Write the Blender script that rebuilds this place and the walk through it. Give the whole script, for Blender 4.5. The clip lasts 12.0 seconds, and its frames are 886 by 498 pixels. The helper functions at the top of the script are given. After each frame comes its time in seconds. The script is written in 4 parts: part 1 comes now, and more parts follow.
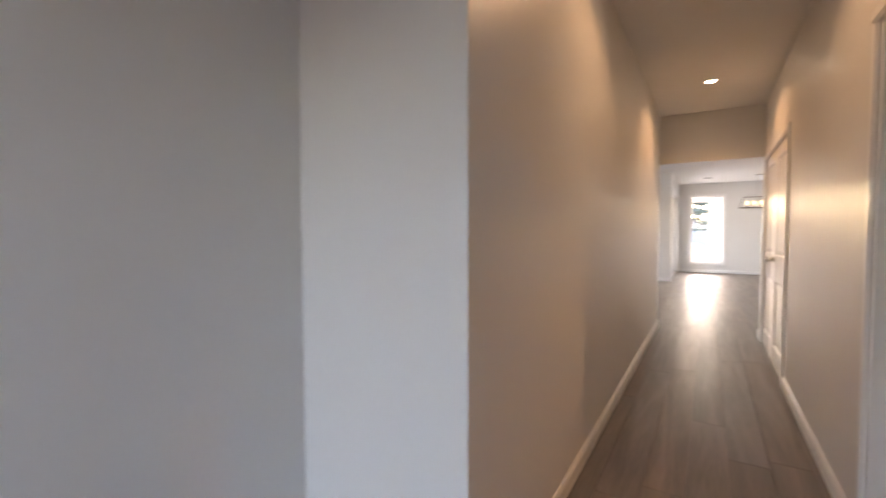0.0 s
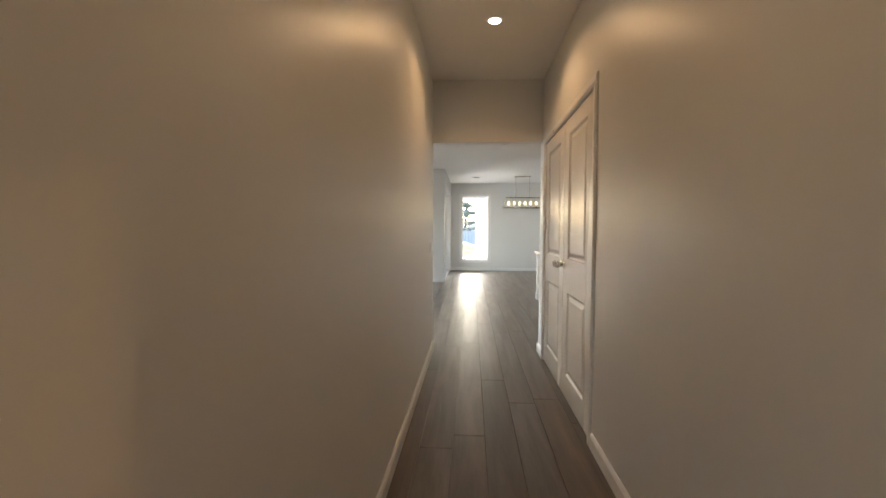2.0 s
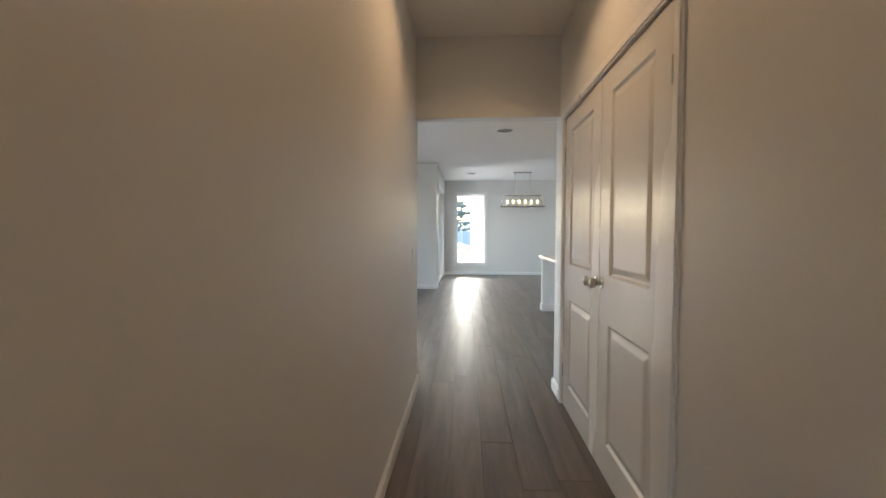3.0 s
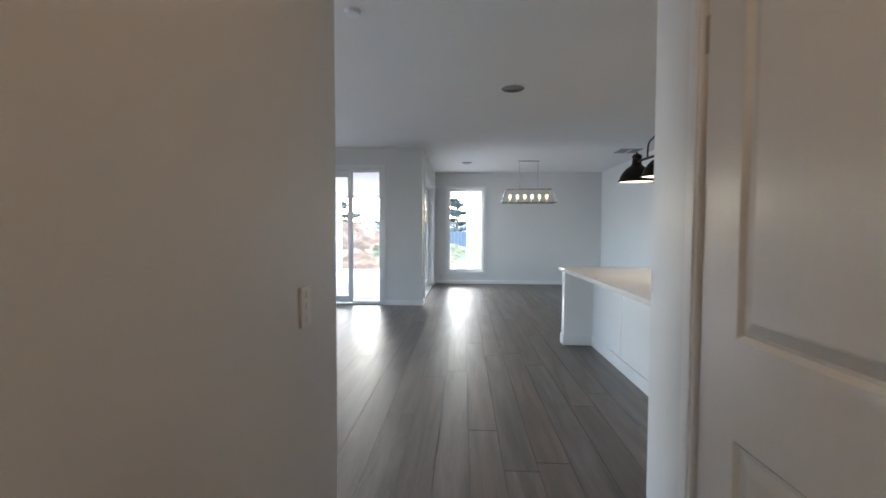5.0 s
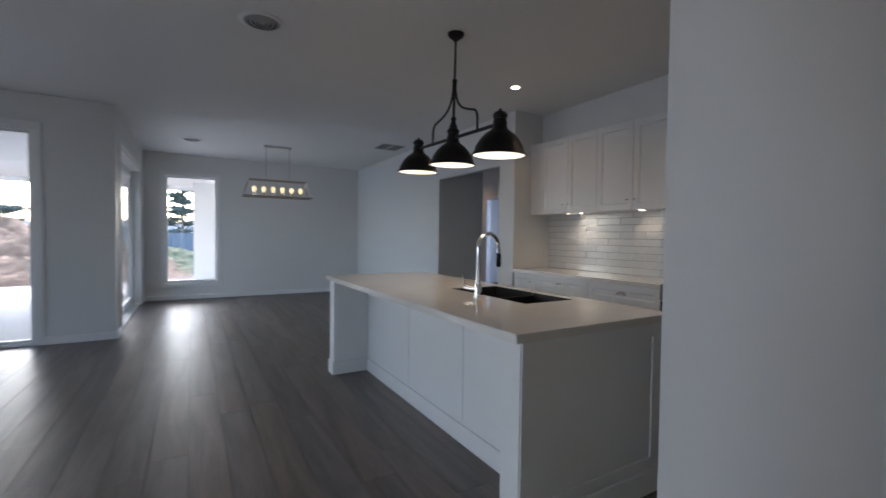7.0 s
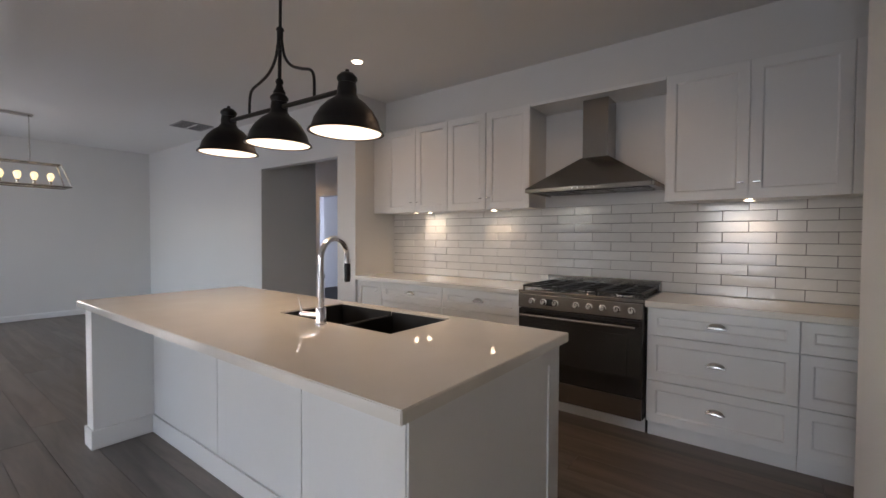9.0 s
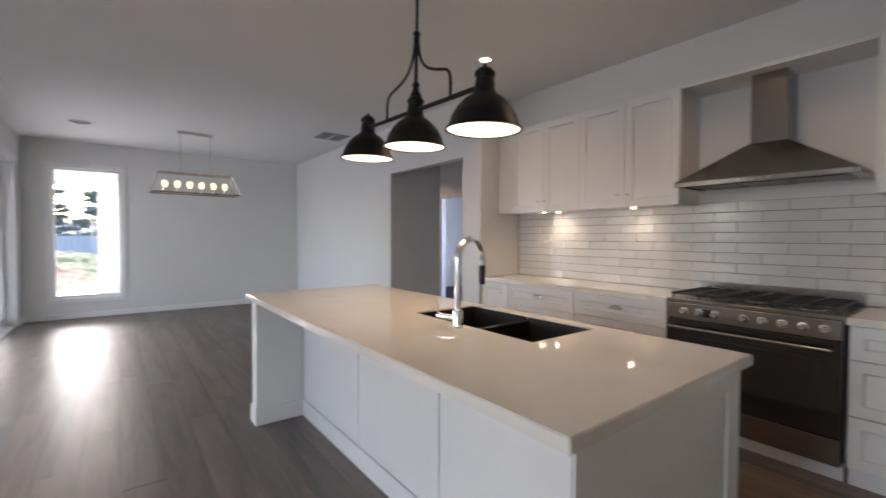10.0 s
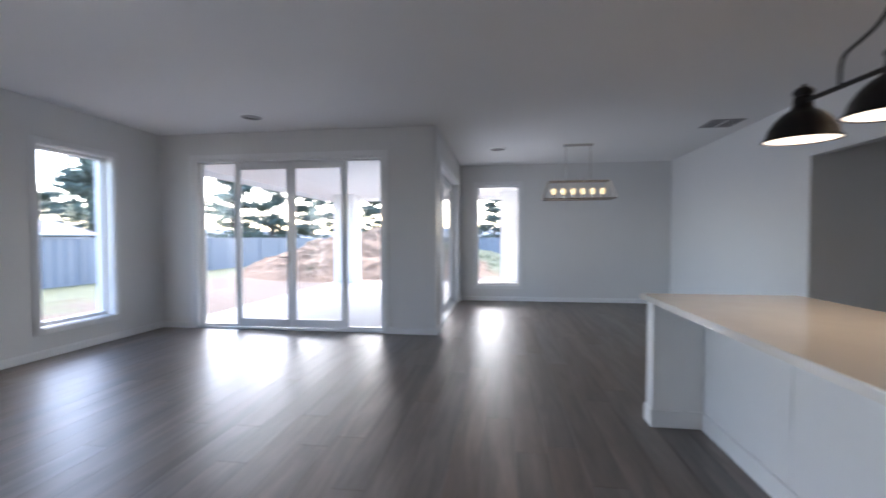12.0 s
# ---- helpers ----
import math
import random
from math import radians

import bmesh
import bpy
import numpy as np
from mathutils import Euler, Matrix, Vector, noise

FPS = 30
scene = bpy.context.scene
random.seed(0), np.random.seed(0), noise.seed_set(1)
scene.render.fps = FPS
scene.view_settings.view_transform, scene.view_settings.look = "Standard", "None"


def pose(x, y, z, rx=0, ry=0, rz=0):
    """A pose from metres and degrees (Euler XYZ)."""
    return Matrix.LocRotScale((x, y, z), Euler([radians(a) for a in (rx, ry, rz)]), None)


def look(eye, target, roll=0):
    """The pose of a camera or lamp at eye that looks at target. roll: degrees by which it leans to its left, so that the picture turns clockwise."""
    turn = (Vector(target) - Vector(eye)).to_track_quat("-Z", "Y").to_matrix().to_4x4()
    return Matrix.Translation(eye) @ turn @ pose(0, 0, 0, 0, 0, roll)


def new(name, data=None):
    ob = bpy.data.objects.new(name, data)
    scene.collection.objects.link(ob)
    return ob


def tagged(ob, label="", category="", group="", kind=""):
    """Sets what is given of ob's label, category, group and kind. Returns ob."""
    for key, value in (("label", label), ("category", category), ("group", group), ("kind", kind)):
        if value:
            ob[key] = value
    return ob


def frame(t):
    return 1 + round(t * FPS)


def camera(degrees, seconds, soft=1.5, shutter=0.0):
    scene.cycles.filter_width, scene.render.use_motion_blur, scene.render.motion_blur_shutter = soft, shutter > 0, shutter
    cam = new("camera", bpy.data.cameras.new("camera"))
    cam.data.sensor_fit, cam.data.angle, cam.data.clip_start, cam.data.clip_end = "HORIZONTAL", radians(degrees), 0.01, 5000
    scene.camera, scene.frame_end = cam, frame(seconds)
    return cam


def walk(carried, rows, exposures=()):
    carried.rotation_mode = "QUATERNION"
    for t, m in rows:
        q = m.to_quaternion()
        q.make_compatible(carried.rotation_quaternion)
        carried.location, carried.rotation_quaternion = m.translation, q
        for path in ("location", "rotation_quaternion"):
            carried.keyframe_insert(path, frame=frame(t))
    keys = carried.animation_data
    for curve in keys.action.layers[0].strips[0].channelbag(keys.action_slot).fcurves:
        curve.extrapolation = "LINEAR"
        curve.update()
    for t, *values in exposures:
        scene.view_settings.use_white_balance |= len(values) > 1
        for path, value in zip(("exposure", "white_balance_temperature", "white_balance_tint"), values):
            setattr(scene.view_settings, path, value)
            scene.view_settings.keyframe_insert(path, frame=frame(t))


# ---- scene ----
cam = camera(92.0, 12.0, soft=1.5, shutter=0.5)
PATH = [
    (0, (0.577, -6.447, 1.289), (-0.478, -4.749, 1.21), -0.1),
    (0.5, (0.445, -6.0, 1.285), (-0.208, -4.108, 1.207), -0.2),
    (0.8, (0.399, -5.705, 1.275), (-0.026, -3.753, 1.194), -0.3),
    (1, (0.412, -5.53, 1.302), (0.051, -3.564, 1.21), -0.2),
    (1.5, (0.419, -5.057, 1.281), (0.189, -3.072, 1.196), -0.1),
    (2, (0.411, -4.522, 1.267), (0.278, -2.528, 1.183), 0.3),
    (2.5, (0.376, -4.028, 1.276), (0.253, -2.034, 1.195), -0.1),
    (3, (0.406, -3.482, 1.286), (0.296, -1.486, 1.204), 0.2),
    (3.2, (0.422, -3.281, 1.29), (0.313, -1.286, 1.205), 0.1),
    (4.8, (0.467, -1.668, 1.318), (0.364, 0.328, 1.237), 0.1),
    (5, (0.463, -1.505, 1.319), (0.368, 0.491, 1.237), 0.2),
    (5.5, (0.462, -1.125, 1.298), (0.477, 0.873, 1.226), 0.4),
    (6, (0.464, -0.808, 1.282), (0.759, 1.169, 1.223), 0.7),
    (6.5, (0.476, -0.582, 1.27), (1.175, 1.292, 1.215), 0.9),
    (7, (0.527, -0.348, 1.277), (1.538, 1.376, 1.219), 0.7),
    (7.5, (0.604, -0.175, 1.315), (1.807, 1.421, 1.247), 0.5),
    (7.7, (0.649, -0.106, 1.328), (1.929, 1.429, 1.254), 0.3),
    (9.3, (0.892, 0.307, 1.303), (2.494, 1.503, 1.252), 0.3),
    (9.5, (0.891, 0.34, 1.309), (2.405, 1.645, 1.256), 0.3),
    (10, (0.88, 0.401, 1.308), (2.094, 1.989, 1.253), 0.2),
    (10.5, (0.85, 0.421, 1.304), (1.788, 2.186, 1.25), 0.1),
    (11, (0.787, 0.421, 1.299), (1.388, 2.328, 1.249), 0.0),
    (11.5, (0.701, 0.421, 1.296), (0.914, 2.409, 1.246), 0.0),
    (12, (0.614, 0.412, 1.304), (0.339, 2.393, 1.252), -0.1),
]
# the film's camera opens in the corridor and closes down towards the windows
EXPOSURES = [(0, 5.15, 7900, 25), (1.0, 4.7, 7900, 20), (2.0, 4.62, 7400, 12), (3.2, 4.62, 6500, 10), (4.8, 4.27, 6150, 11), (5.5, 3.76, 6000, 12), (6.5, 3.42, 5950, 14), (7.0, 3.27, 5900, 15), (7.7, 3.33, 6000, 16), (9.3, 3.93, 6750, 21), (10.5, 4.12, 6450, 19), (11.2, 3.98, 6200, 18), (12, 3.74, 6050, 18)]
walk(cam, [(t, look(eye, target, roll)) for t, eye, target, roll in PATH], EXPOSURES)

# ---- light and exposure ----
world = bpy.data.worlds.new("overcast_sky")
scene.world = world
world.use_nodes = True
sky = world.node_tree.nodes.new("ShaderNodeTexSky")
sky.sky_type = "NISHITA"
sky.sun_disc = False
sky.sun_elevation = radians(36)
sky.sun_rotation = radians(-12)
sky.air_density, sky.dust_density, sky.ozone_density = 1.0, 2.0, 1.0
world.node_tree.links.new(sky.outputs[0], world.node_tree.nodes["Background"].inputs[0])
world.node_tree.nodes["Background"].inputs[1].default_value = 0.15
sun = new("sun", bpy.data.lights.new("sun", "SUN"))
sun.data.energy, sun.data.angle, sun.data.color = 0.5, radians(16), (1.0, 0.97, 0.93)
sun.matrix_world = look((0, 0, 0), (0.2, -0.95, -0.71))

WARM = (1.0, 0.66, 0.37)


def spot(name, place, watts, cone=120, blend=0.7, radius=0.03, colour=WARM, target=None):
    lamp = new(name, bpy.data.lights.new(name, "SPOT"))
    lamp.data.energy, lamp.data.spot_size, lamp.data.spot_blend = watts, radians(cone), blend
    lamp.data.shadow_soft_size, lamp.data.color = radius, colour
    lamp.location = place
    return lamp


def daylight(name, place, target, w, h, watts, colour=(0.80, 0.90, 1.0)):
    """The sky's light in the opening of a window."""
    lamp = new(name, bpy.data.lights.new(name, "AREA"))
    lamp.data.shape, lamp.data.size, lamp.data.size_y = "RECTANGLE", w, h
    lamp.data.energy, lamp.data.color = watts, colour
    lamp.data.spread = radians(130)
    lamp.matrix_world = look(place, target)
    return lamp


# fill lamp in an unseen, added living-room opening
daylight("living_fill_light", (-4.46, 0.85, 1.36), (-1.5, 1.2, 0.2), 1.12, 1.9, 2.2)
daylight("dining_door_light", (-0.50, 7.7, 1.25), (2.0, 7.7, 0.9), 2.3, 2.1, 1.25)
# foyer fill from behind the camera, where no door is seen
daylight("foyer_fill_light", (-0.105, -8.24, 1.2), (-0.105, 0, 1.2), 0.55, 2.1, 0.065, (1.0, 0.88, 0.90))
# bluish fill for the bedroom, from an added opening out of view
daylight("bedroom_fill_light", (9.34, 5.05, 1.55), (6.5, 6.4, 1.2), 1.4, 1.4, 6, (0.62, 0.74, 1.0))


# ---- materials ----
def material(name):
    m = bpy.data.materials.new(name)
    m.use_nodes = True
    n = m.node_tree.nodes
    return m, n, m.node_tree.links, n["Principled BSDF"]


def grained(name, colour, rough=0.5, metal=0.0, vary=0.06, scale=3.0, fine=120.0, bump=0.05, stretch=(1, 1, 1), spread=0.0, coat=0.0, dist=0.001):
    """Colour that drifts at two scales, with gloss that drifts and a fine relief; spread varies it from piece to piece."""
    m, n, l, p = material(name)
    tc = n.new("ShaderNodeTexCoord")
    mp = n.new("ShaderNodeMapping")
    mp.inputs["Scale"].default_value = stretch
    l.new(tc.outputs["Object"], mp.inputs[0])
    big, small = n.new("ShaderNodeTexNoise"), n.new("ShaderNodeTexNoise")
    big.inputs["Scale"].default_value, small.inputs["Scale"].default_value = scale, fine
    big.inputs["Detail"].default_value, small.inputs["Detail"].default_value = 5, 3
    l.new(mp.outputs[0], big.inputs[0]), l.new(mp.outputs[0], small.inputs[0])
    mix = n.new("ShaderNodeMix")
    mix.data_type = "FLOAT"
    mix.inputs[0].default_value = 0.35
    l.new(big.outputs[0], mix.inputs[2]), l.new(small.outputs[0], mix.inputs[3])
    ramp = n.new("ShaderNodeValToRGB")
    c = Vector(colour)
    ramp.color_ramp.elements[0].position, ramp.color_ramp.elements[1].position = 0.3, 0.7
    ramp.color_ramp.elements[0].color = (*(c * (1 - vary)), 1)
    ramp.color_ramp.elements[1].color = (*(c * (1 + vary)), 1)
    l.new(mix.outputs[0], ramp.inputs[0])
    col = ramp.outputs[0]
    if spread:
        info, hsv, mr = n.new("ShaderNodeObjectInfo"), n.new("ShaderNodeHueSaturation"), n.new("ShaderNodeMapRange")
        mr.inputs[3].default_value, mr.inputs[4].default_value = 1 - spread, 1 + spread
        l.new(info.outputs["Random"], mr.inputs[0]), l.new(mr.outputs[0], hsv.inputs["Value"])
        l.new(col, hsv.inputs["Color"])
        col = hsv.outputs[0]
    l.new(col, p.inputs["Base Color"])
    mr2 = n.new("ShaderNodeMapRange")
    mr2.inputs[3].default_value, mr2.inputs[4].default_value = max(rough - min(0.06, rough * 0.4), 0.02), min(rough + min(0.06, rough * 0.4), 1)
    l.new(big.outputs[0], mr2.inputs[0]), l.new(mr2.outputs[0], p.inputs["Roughness"])
    p.inputs["Metallic"].default_value = metal
    if coat:
        p.inputs["Coat Weight"].default_value, p.inputs["Coat Roughness"].default_value = coat, 0.08
    if bump:
        b = n.new("ShaderNodeBump")
        b.inputs["Strength"].default_value, b.inputs["Distance"].default_value = bump, dist
        l.new(mix.outputs[0], b.inputs["Height"]), l.new(b.outputs[0], p.inputs["Normal"])
    return m


def planked(name):
    """Grey-brown wood laminate: long grain, darker streaks, satin gloss, each board its own tone."""
    m, n, l, p = material(name)
    tc, info = n.new("ShaderNodeTexCoord"), n.new("ShaderNodeObjectInfo")
    shift = n.new("ShaderNodeVectorMath")
    shift.operation = "MULTIPLY_ADD"
    comb = n.new("ShaderNodeCombineXYZ")
    for i in range(3):
        l.new(info.outputs["Random"], comb.inputs[i])
    l.new(comb.outputs[0], shift.inputs[0])
    shift.inputs[1].default_value = (37, 61, 13)
    l.new(tc.outputs["Object"], shift.inputs[2])
    mp = n.new("ShaderNodeMapping")
    mp.inputs["Scale"].default_value = (6, 0.55, 1)
    l.new(shift.outputs[0], mp.inputs[0])
    a, b2 = n.new("ShaderNodeTexNoise"), n.new("ShaderNodeTexNoise")
    a.inputs["Scale"].default_value, a.inputs["Detail"].default_value, a.inputs["Distortion"].default_value = 1.6, 6, 0.8
    b2.inputs["Scale"].default_value, b2.inputs["Detail"].default_value = 14, 4
    l.new(mp.outputs[0], a.inputs[0]), l.new(mp.outputs[0], b2.inputs[0])
    mix = n.new("ShaderNodeMix")
    mix.data_type = "FLOAT"
    mix.inputs[0].default_value = 0.28
    l.new(a.outputs[0], mix.inputs[2]), l.new(b2.outputs[0], mix.inputs[3])
    ramp = n.new("ShaderNodeValToRGB")
    ramp.color_ramp.elements[0].position, ramp.color_ramp.elements[0].color = 0.3, (0.078, 0.061, 0.051, 1)
    ramp.color_ramp.elements[1].position, ramp.color_ramp.elements[1].color = 0.72, (0.205, 0.165, 0.138, 1)
    l.new(mix.outputs[0], ramp.inputs[0])
    hsv, mr, sat = n.new("ShaderNodeHueSaturation"), n.new("ShaderNodeMapRange"), n.new("ShaderNodeMapRange")
    wn = n.new("ShaderNodeTexWhiteNoise")
    wn.noise_dimensions = "1D"
    l.new(info.outputs["Random"], wn.inputs["W"])
    sat.inputs[3].default_value, sat.inputs[4].default_value = 0.65, 1.15
    l.new(wn.outputs["Value"], sat.inputs[0]), l.new(sat.outputs[0], hsv.inputs["Saturation"])
    mr.inputs[3].default_value, mr.inputs[4].default_value = 0.88, 1.12
    l.new(info.outputs["Random"], mr.inputs[0]), l.new(mr.outputs[0], hsv.inputs["Value"]), l.new(ramp.outputs[0], hsv.inputs["Color"])
    l.new(hsv.outputs[0], p.inputs["Base Color"])
    mr2 = n.new("ShaderNodeMapRange")
    mr2.inputs[3].default_value, mr2.inputs[4].default_value = 0.31, 0.49
    l.new(b2.outputs[0], mr2.inputs[0]), l.new(mr2.outputs[0], p.inputs["Roughness"])
    p.inputs["Specular IOR Level"].default_value = 0.55
    bp = n.new("ShaderNodeBump")
    bp.inputs["Strength"].default_value, bp.inputs["Distance"].default_value = 0.12, 0.001
    l.new(mix.outputs[0], bp.inputs["Height"]), l.new(bp.outputs[0], p.inputs["Normal"])
    return m


def glowing(name, colour, strength):
    m, n, l, p = material(name)
    p.inputs["Base Color"].default_value = (0.9, 0.9, 0.9, 1)
    p.inputs["Emission Color"].default_value, p.inputs["Emission Strength"].default_value = (*colour, 1), strength
    return m


def pane_glass(name):
    m, n, l, p = material(name)
    tr, gl, mx = n.new("ShaderNodeBsdfTransparent"), n.new("ShaderNodeBsdfGlossy"), n.new("ShaderNodeMixShader")
    lw, power, gain = n.new("ShaderNodeLayerWeight"), n.new("ShaderNodeMath"), n.new("ShaderNodeMath")
    lw.inputs["Blend"].default_value = 0.5
    power.operation, power.inputs[1].default_value = "POWER", 5
    gain.operation, gain.inputs[1].default_value, gain.inputs[2].default_value = "MULTIPLY_ADD", 0.9, 0.035
    tr.inputs[0].default_value = (0.95, 0.97, 0.97, 1)
    gl.inputs["Roughness"].default_value = 0.01
    l.new(lw.outputs["Facing"], power.inputs[0]), l.new(power.outputs[0], gain.inputs[0])
    l.new(gain.outputs[0], mx.inputs[0]), l.new(tr.outputs[0], mx.inputs[1]), l.new(gl.outputs[0], mx.inputs[2])
    l.new(mx.outputs[0], n["Material Output"].inputs[0])
    return m


M_WALL = grained("wall_paint", (0.71, 0.705, 0.69), 0.39, vary=0.025, scale=0.8, fine=260, bump=0.10)
M_CEIL = grained("ceiling_paint", (0.80, 0.795, 0.785), 0.75, vary=0.02, scale=0.6, fine=200, bump=0.08)
M_TRIM = grained("trim_enamel", (0.78, 0.78, 0.775), 0.30, vary=0.02, scale=2, fine=60, bump=0.05)
M_DOOR = grained("door_enamel", (0.76, 0.755, 0.74), 0.26, vary=0.025, scale=2, fine=50, bump=0.10, stretch=(1, 1, 0.15))
M_CAB = grained("cabinet_lacquer", (0.76, 0.755, 0.74), 0.33, vary=0.02, scale=2.5, fine=80, bump=0.04)
M_STONE = grained("engineered_stone", (0.76, 0.725, 0.665), 0.055, vary=0.04, scale=5, fine=420, bump=0.0)
M_STEEL = grained("brushed_steel", (0.33, 0.305, 0.28), 0.19, 1.0, vary=0.02, scale=3, fine=180, bump=0.06, stretch=(8, 0.4, 8))
M_CHROME = grained("chrome", (0.86, 0.86, 0.87), 0.13, 1.0, vary=0.03, scale=6, fine=90, bump=0.0)
M_NICKEL = grained("satin_nickel", (0.60, 0.57, 0.53), 0.25, 1.0, vary=0.05, scale=6, fine=90, bump=0.0)
M_IRON = grained("blackened_iron", (0.022, 0.020, 0.019), 0.42, 0.6, vary=0.25, scale=12, fine=140, bump=0.12)
M_BLACK = grained("black_enamel", (0.015, 0.015, 0.016), 0.22, vary=0.2, scale=8, fine=120, bump=0.03)
M_SINK = grained("black_granite_composite", (0.014, 0.014, 0.015), 0.45, vary=0.3, scale=20, fine=500, bump=0.12)
M_OVENGLASS = grained("oven_glass", (0.02, 0.019, 0.018), 0.06, vary=0.1, scale=4, fine=60, bump=0.0, coat=0.6)
M_TILE = grained("glazed_tile", (0.72, 0.71, 0.69), 0.085, vary=0.035, scale=22, fine=70, bump=0.22, spread=0.05, dist=0.006)
M_GROUT = grained("grey_grout", (0.20, 0.19, 0.185), 0.85, vary=0.1, scale=14, fine=220, bump=0.2)
M_FLOOR = planked("laminate_boards")
M_SUB = grained("underlay", (0.03, 0.027, 0.025), 0.9, vary=0.2)
M_GLASS = pane_glass("window_glass")
M_SHADEIN = grained("shade_white_lining", (0.85, 0.82, 0.76), 0.4, vary=0.03, bump=0.0)
M_BULB = glowing("lamp_glow", (1.0, 0.82, 0.58), 0.17)
M_GLOBE = glowing("frosted_bulb_glow", (1.0, 0.72, 0.30), 0.115)
M_DOWN = glowing("downlight_glow", (1.0, 0.84, 0.62), 3)
M_LED = glowing("cabinet_led_glow", (1.0, 0.82, 0.58), 2)
M_PLASTIC = grained("white_plastic", (0.80, 0.80, 0.79), 0.35, vary=0.02, bump=0.0)
M_VENT = grained("vent_grey", (0.33, 0.32, 0.32), 0.5, vary=0.06, bump=0.05)
M_RENDER = grained("white_render", (0.80, 0.80, 0.79), 0.8, vary=0.05, scale=1.5, fine=150, bump=0.25)
M_SOFFIT = grained("white_soffit", (0.74, 0.74, 0.74), 0.7, vary=0.03, bump=0.05)
M_CONC = grained("patio_concrete", (0.46, 0.45, 0.435), 0.8, vary=0.10, scale=1.3, fine=90, bump=0.2)
M_FENCE = grained("fence_steel_blue_grey", (0.135, 0.148, 0.165), 0.5, vary=0.06, scale=1.2, fine=40, bump=0.05)
M_SHEDROOF = grained("shed_roof_steel", (0.045, 0.052, 0.064), 0.6, vary=0.08, scale=1.2, fine=30, bump=0.05)
M_TRUNK = grained("pine_bark", (0.075, 0.058, 0.046), 0.9, vary=0.3, scale=6, fine=40, bump=0.6, dist=0.02)
M_LEAF = grained("pine_foliage", (0.09, 0.115, 0.09), 0.8, vary=0.4, scale=0.8, fine=9, bump=0.0)
M_HILL = grained("distant_hill", (0.07, 0.09, 0.11), 0.95, vary=0.15, scale=0.02, fine=0.2, bump=0.0)


def ground_material(name, soil_dark, soil_light, patch, low, high, drift=0.0, edge=0.0):
    """Bare soil with grass where a slow noise, plus a drift towards -x past the edge, is high."""
    m, n, l, p = material(name)
    tc, big, small = n.new("ShaderNodeTexCoord"), n.new("ShaderNodeTexNoise"), n.new("ShaderNodeTexNoise")
    big.inputs["Scale"].default_value, big.inputs["Detail"].default_value = patch, 6
    small.inputs["Scale"].default_value, small.inputs["Detail"].default_value = 5, 6
    l.new(tc.outputs["Object"], big.inputs[0]), l.new(tc.outputs["Object"], small.inputs[0])
    soil, grass = n.new("ShaderNodeValToRGB"), n.new("ShaderNodeValToRGB")
    for r, a, b in ((soil, soil_dark, soil_light), (grass, (0.048, 0.056, 0.020), (0.105, 0.110, 0.046))):
        r.color_ramp.elements[0].position, r.color_ramp.elements[1].position = 0.35, 0.65
        r.color_ramp.elements[0].color, r.color_ramp.elements[1].color = (*a, 1), (*b, 1)
        l.new(small.outputs[0], r.inputs[0])
    sep, lean, add = n.new("ShaderNodeSeparateXYZ"), n.new("ShaderNodeMath"), n.new("ShaderNodeMath")
    l.new(tc.outputs["Object"], sep.inputs[0])
    lean.operation, lean.inputs[1].default_value, lean.inputs[2].default_value = "MULTIPLY_ADD", -drift, drift * edge
    lean.use_clamp = False
    l.new(sep.outputs["X"], lean.inputs[0]), l.new(lean.outputs[0], add.inputs[0]), l.new(big.outputs[0], add.inputs[1])
    step = n.new("ShaderNodeValToRGB")
    step.color_ramp.elements[0].position, step.color_ramp.elements[1].position = low, high
    l.new(add.outputs[0], step.inputs[0])
    mx = n.new("ShaderNodeMix")
    mx.data_type = "RGBA"
    l.new(step.outputs[0], mx.inputs[0]), l.new(soil.outputs[0], mx.inputs[6]), l.new(grass.outputs[0], mx.inputs[7])
    l.new(mx.outputs[2], p.inputs["Base Color"])
    p.inputs["Roughness"].default_value = 0.95
    bp = n.new("ShaderNodeBump")
    bp.inputs["Distance"].default_value = 0.06
    l.new(small.outputs[0], bp.inputs["Height"]), l.new(bp.outputs[0], p.inputs["Normal"])
    return m


M_GROUND = ground_material("soil_and_grass", (0.050, 0.030, 0.018), (0.115, 0.072, 0.046), 0.25, 0.48, 0.60, 0.08, -10.2)
M_DIRT = ground_material("heaped_soil_with_weeds", (0.135, 0.074, 0.038), (0.27, 0.158, 0.088), 0.42, 0.58, 0.70, -0.03, -6.3)


# ---- mesh helpers ----
def add_box(bm, lo, hi):
    v = [bm.verts.new((x, y, z)) for z in (lo[2], hi[2]) for y in (lo[1], hi[1]) for x in (lo[0], hi[0])]
    for f in ((0, 2, 3, 1), (4, 5, 7, 6), (0, 1, 5, 4), (2, 6, 7, 3), (0, 4, 6, 2), (1, 3, 7, 5)):
        bm.faces.new([v[i] for i in f])
    return bm


def boxes(*spans, bevel=0.0, segments=2):
    bm = bmesh.new()
    for lo, hi in spans:
        add_box(bm, lo, hi)
    if bevel:
        bmesh.ops.bevel(bm, geom=bm.edges[:], offset=bevel, segments=segments, affect="EDGES", profile=0.6)
    return bm


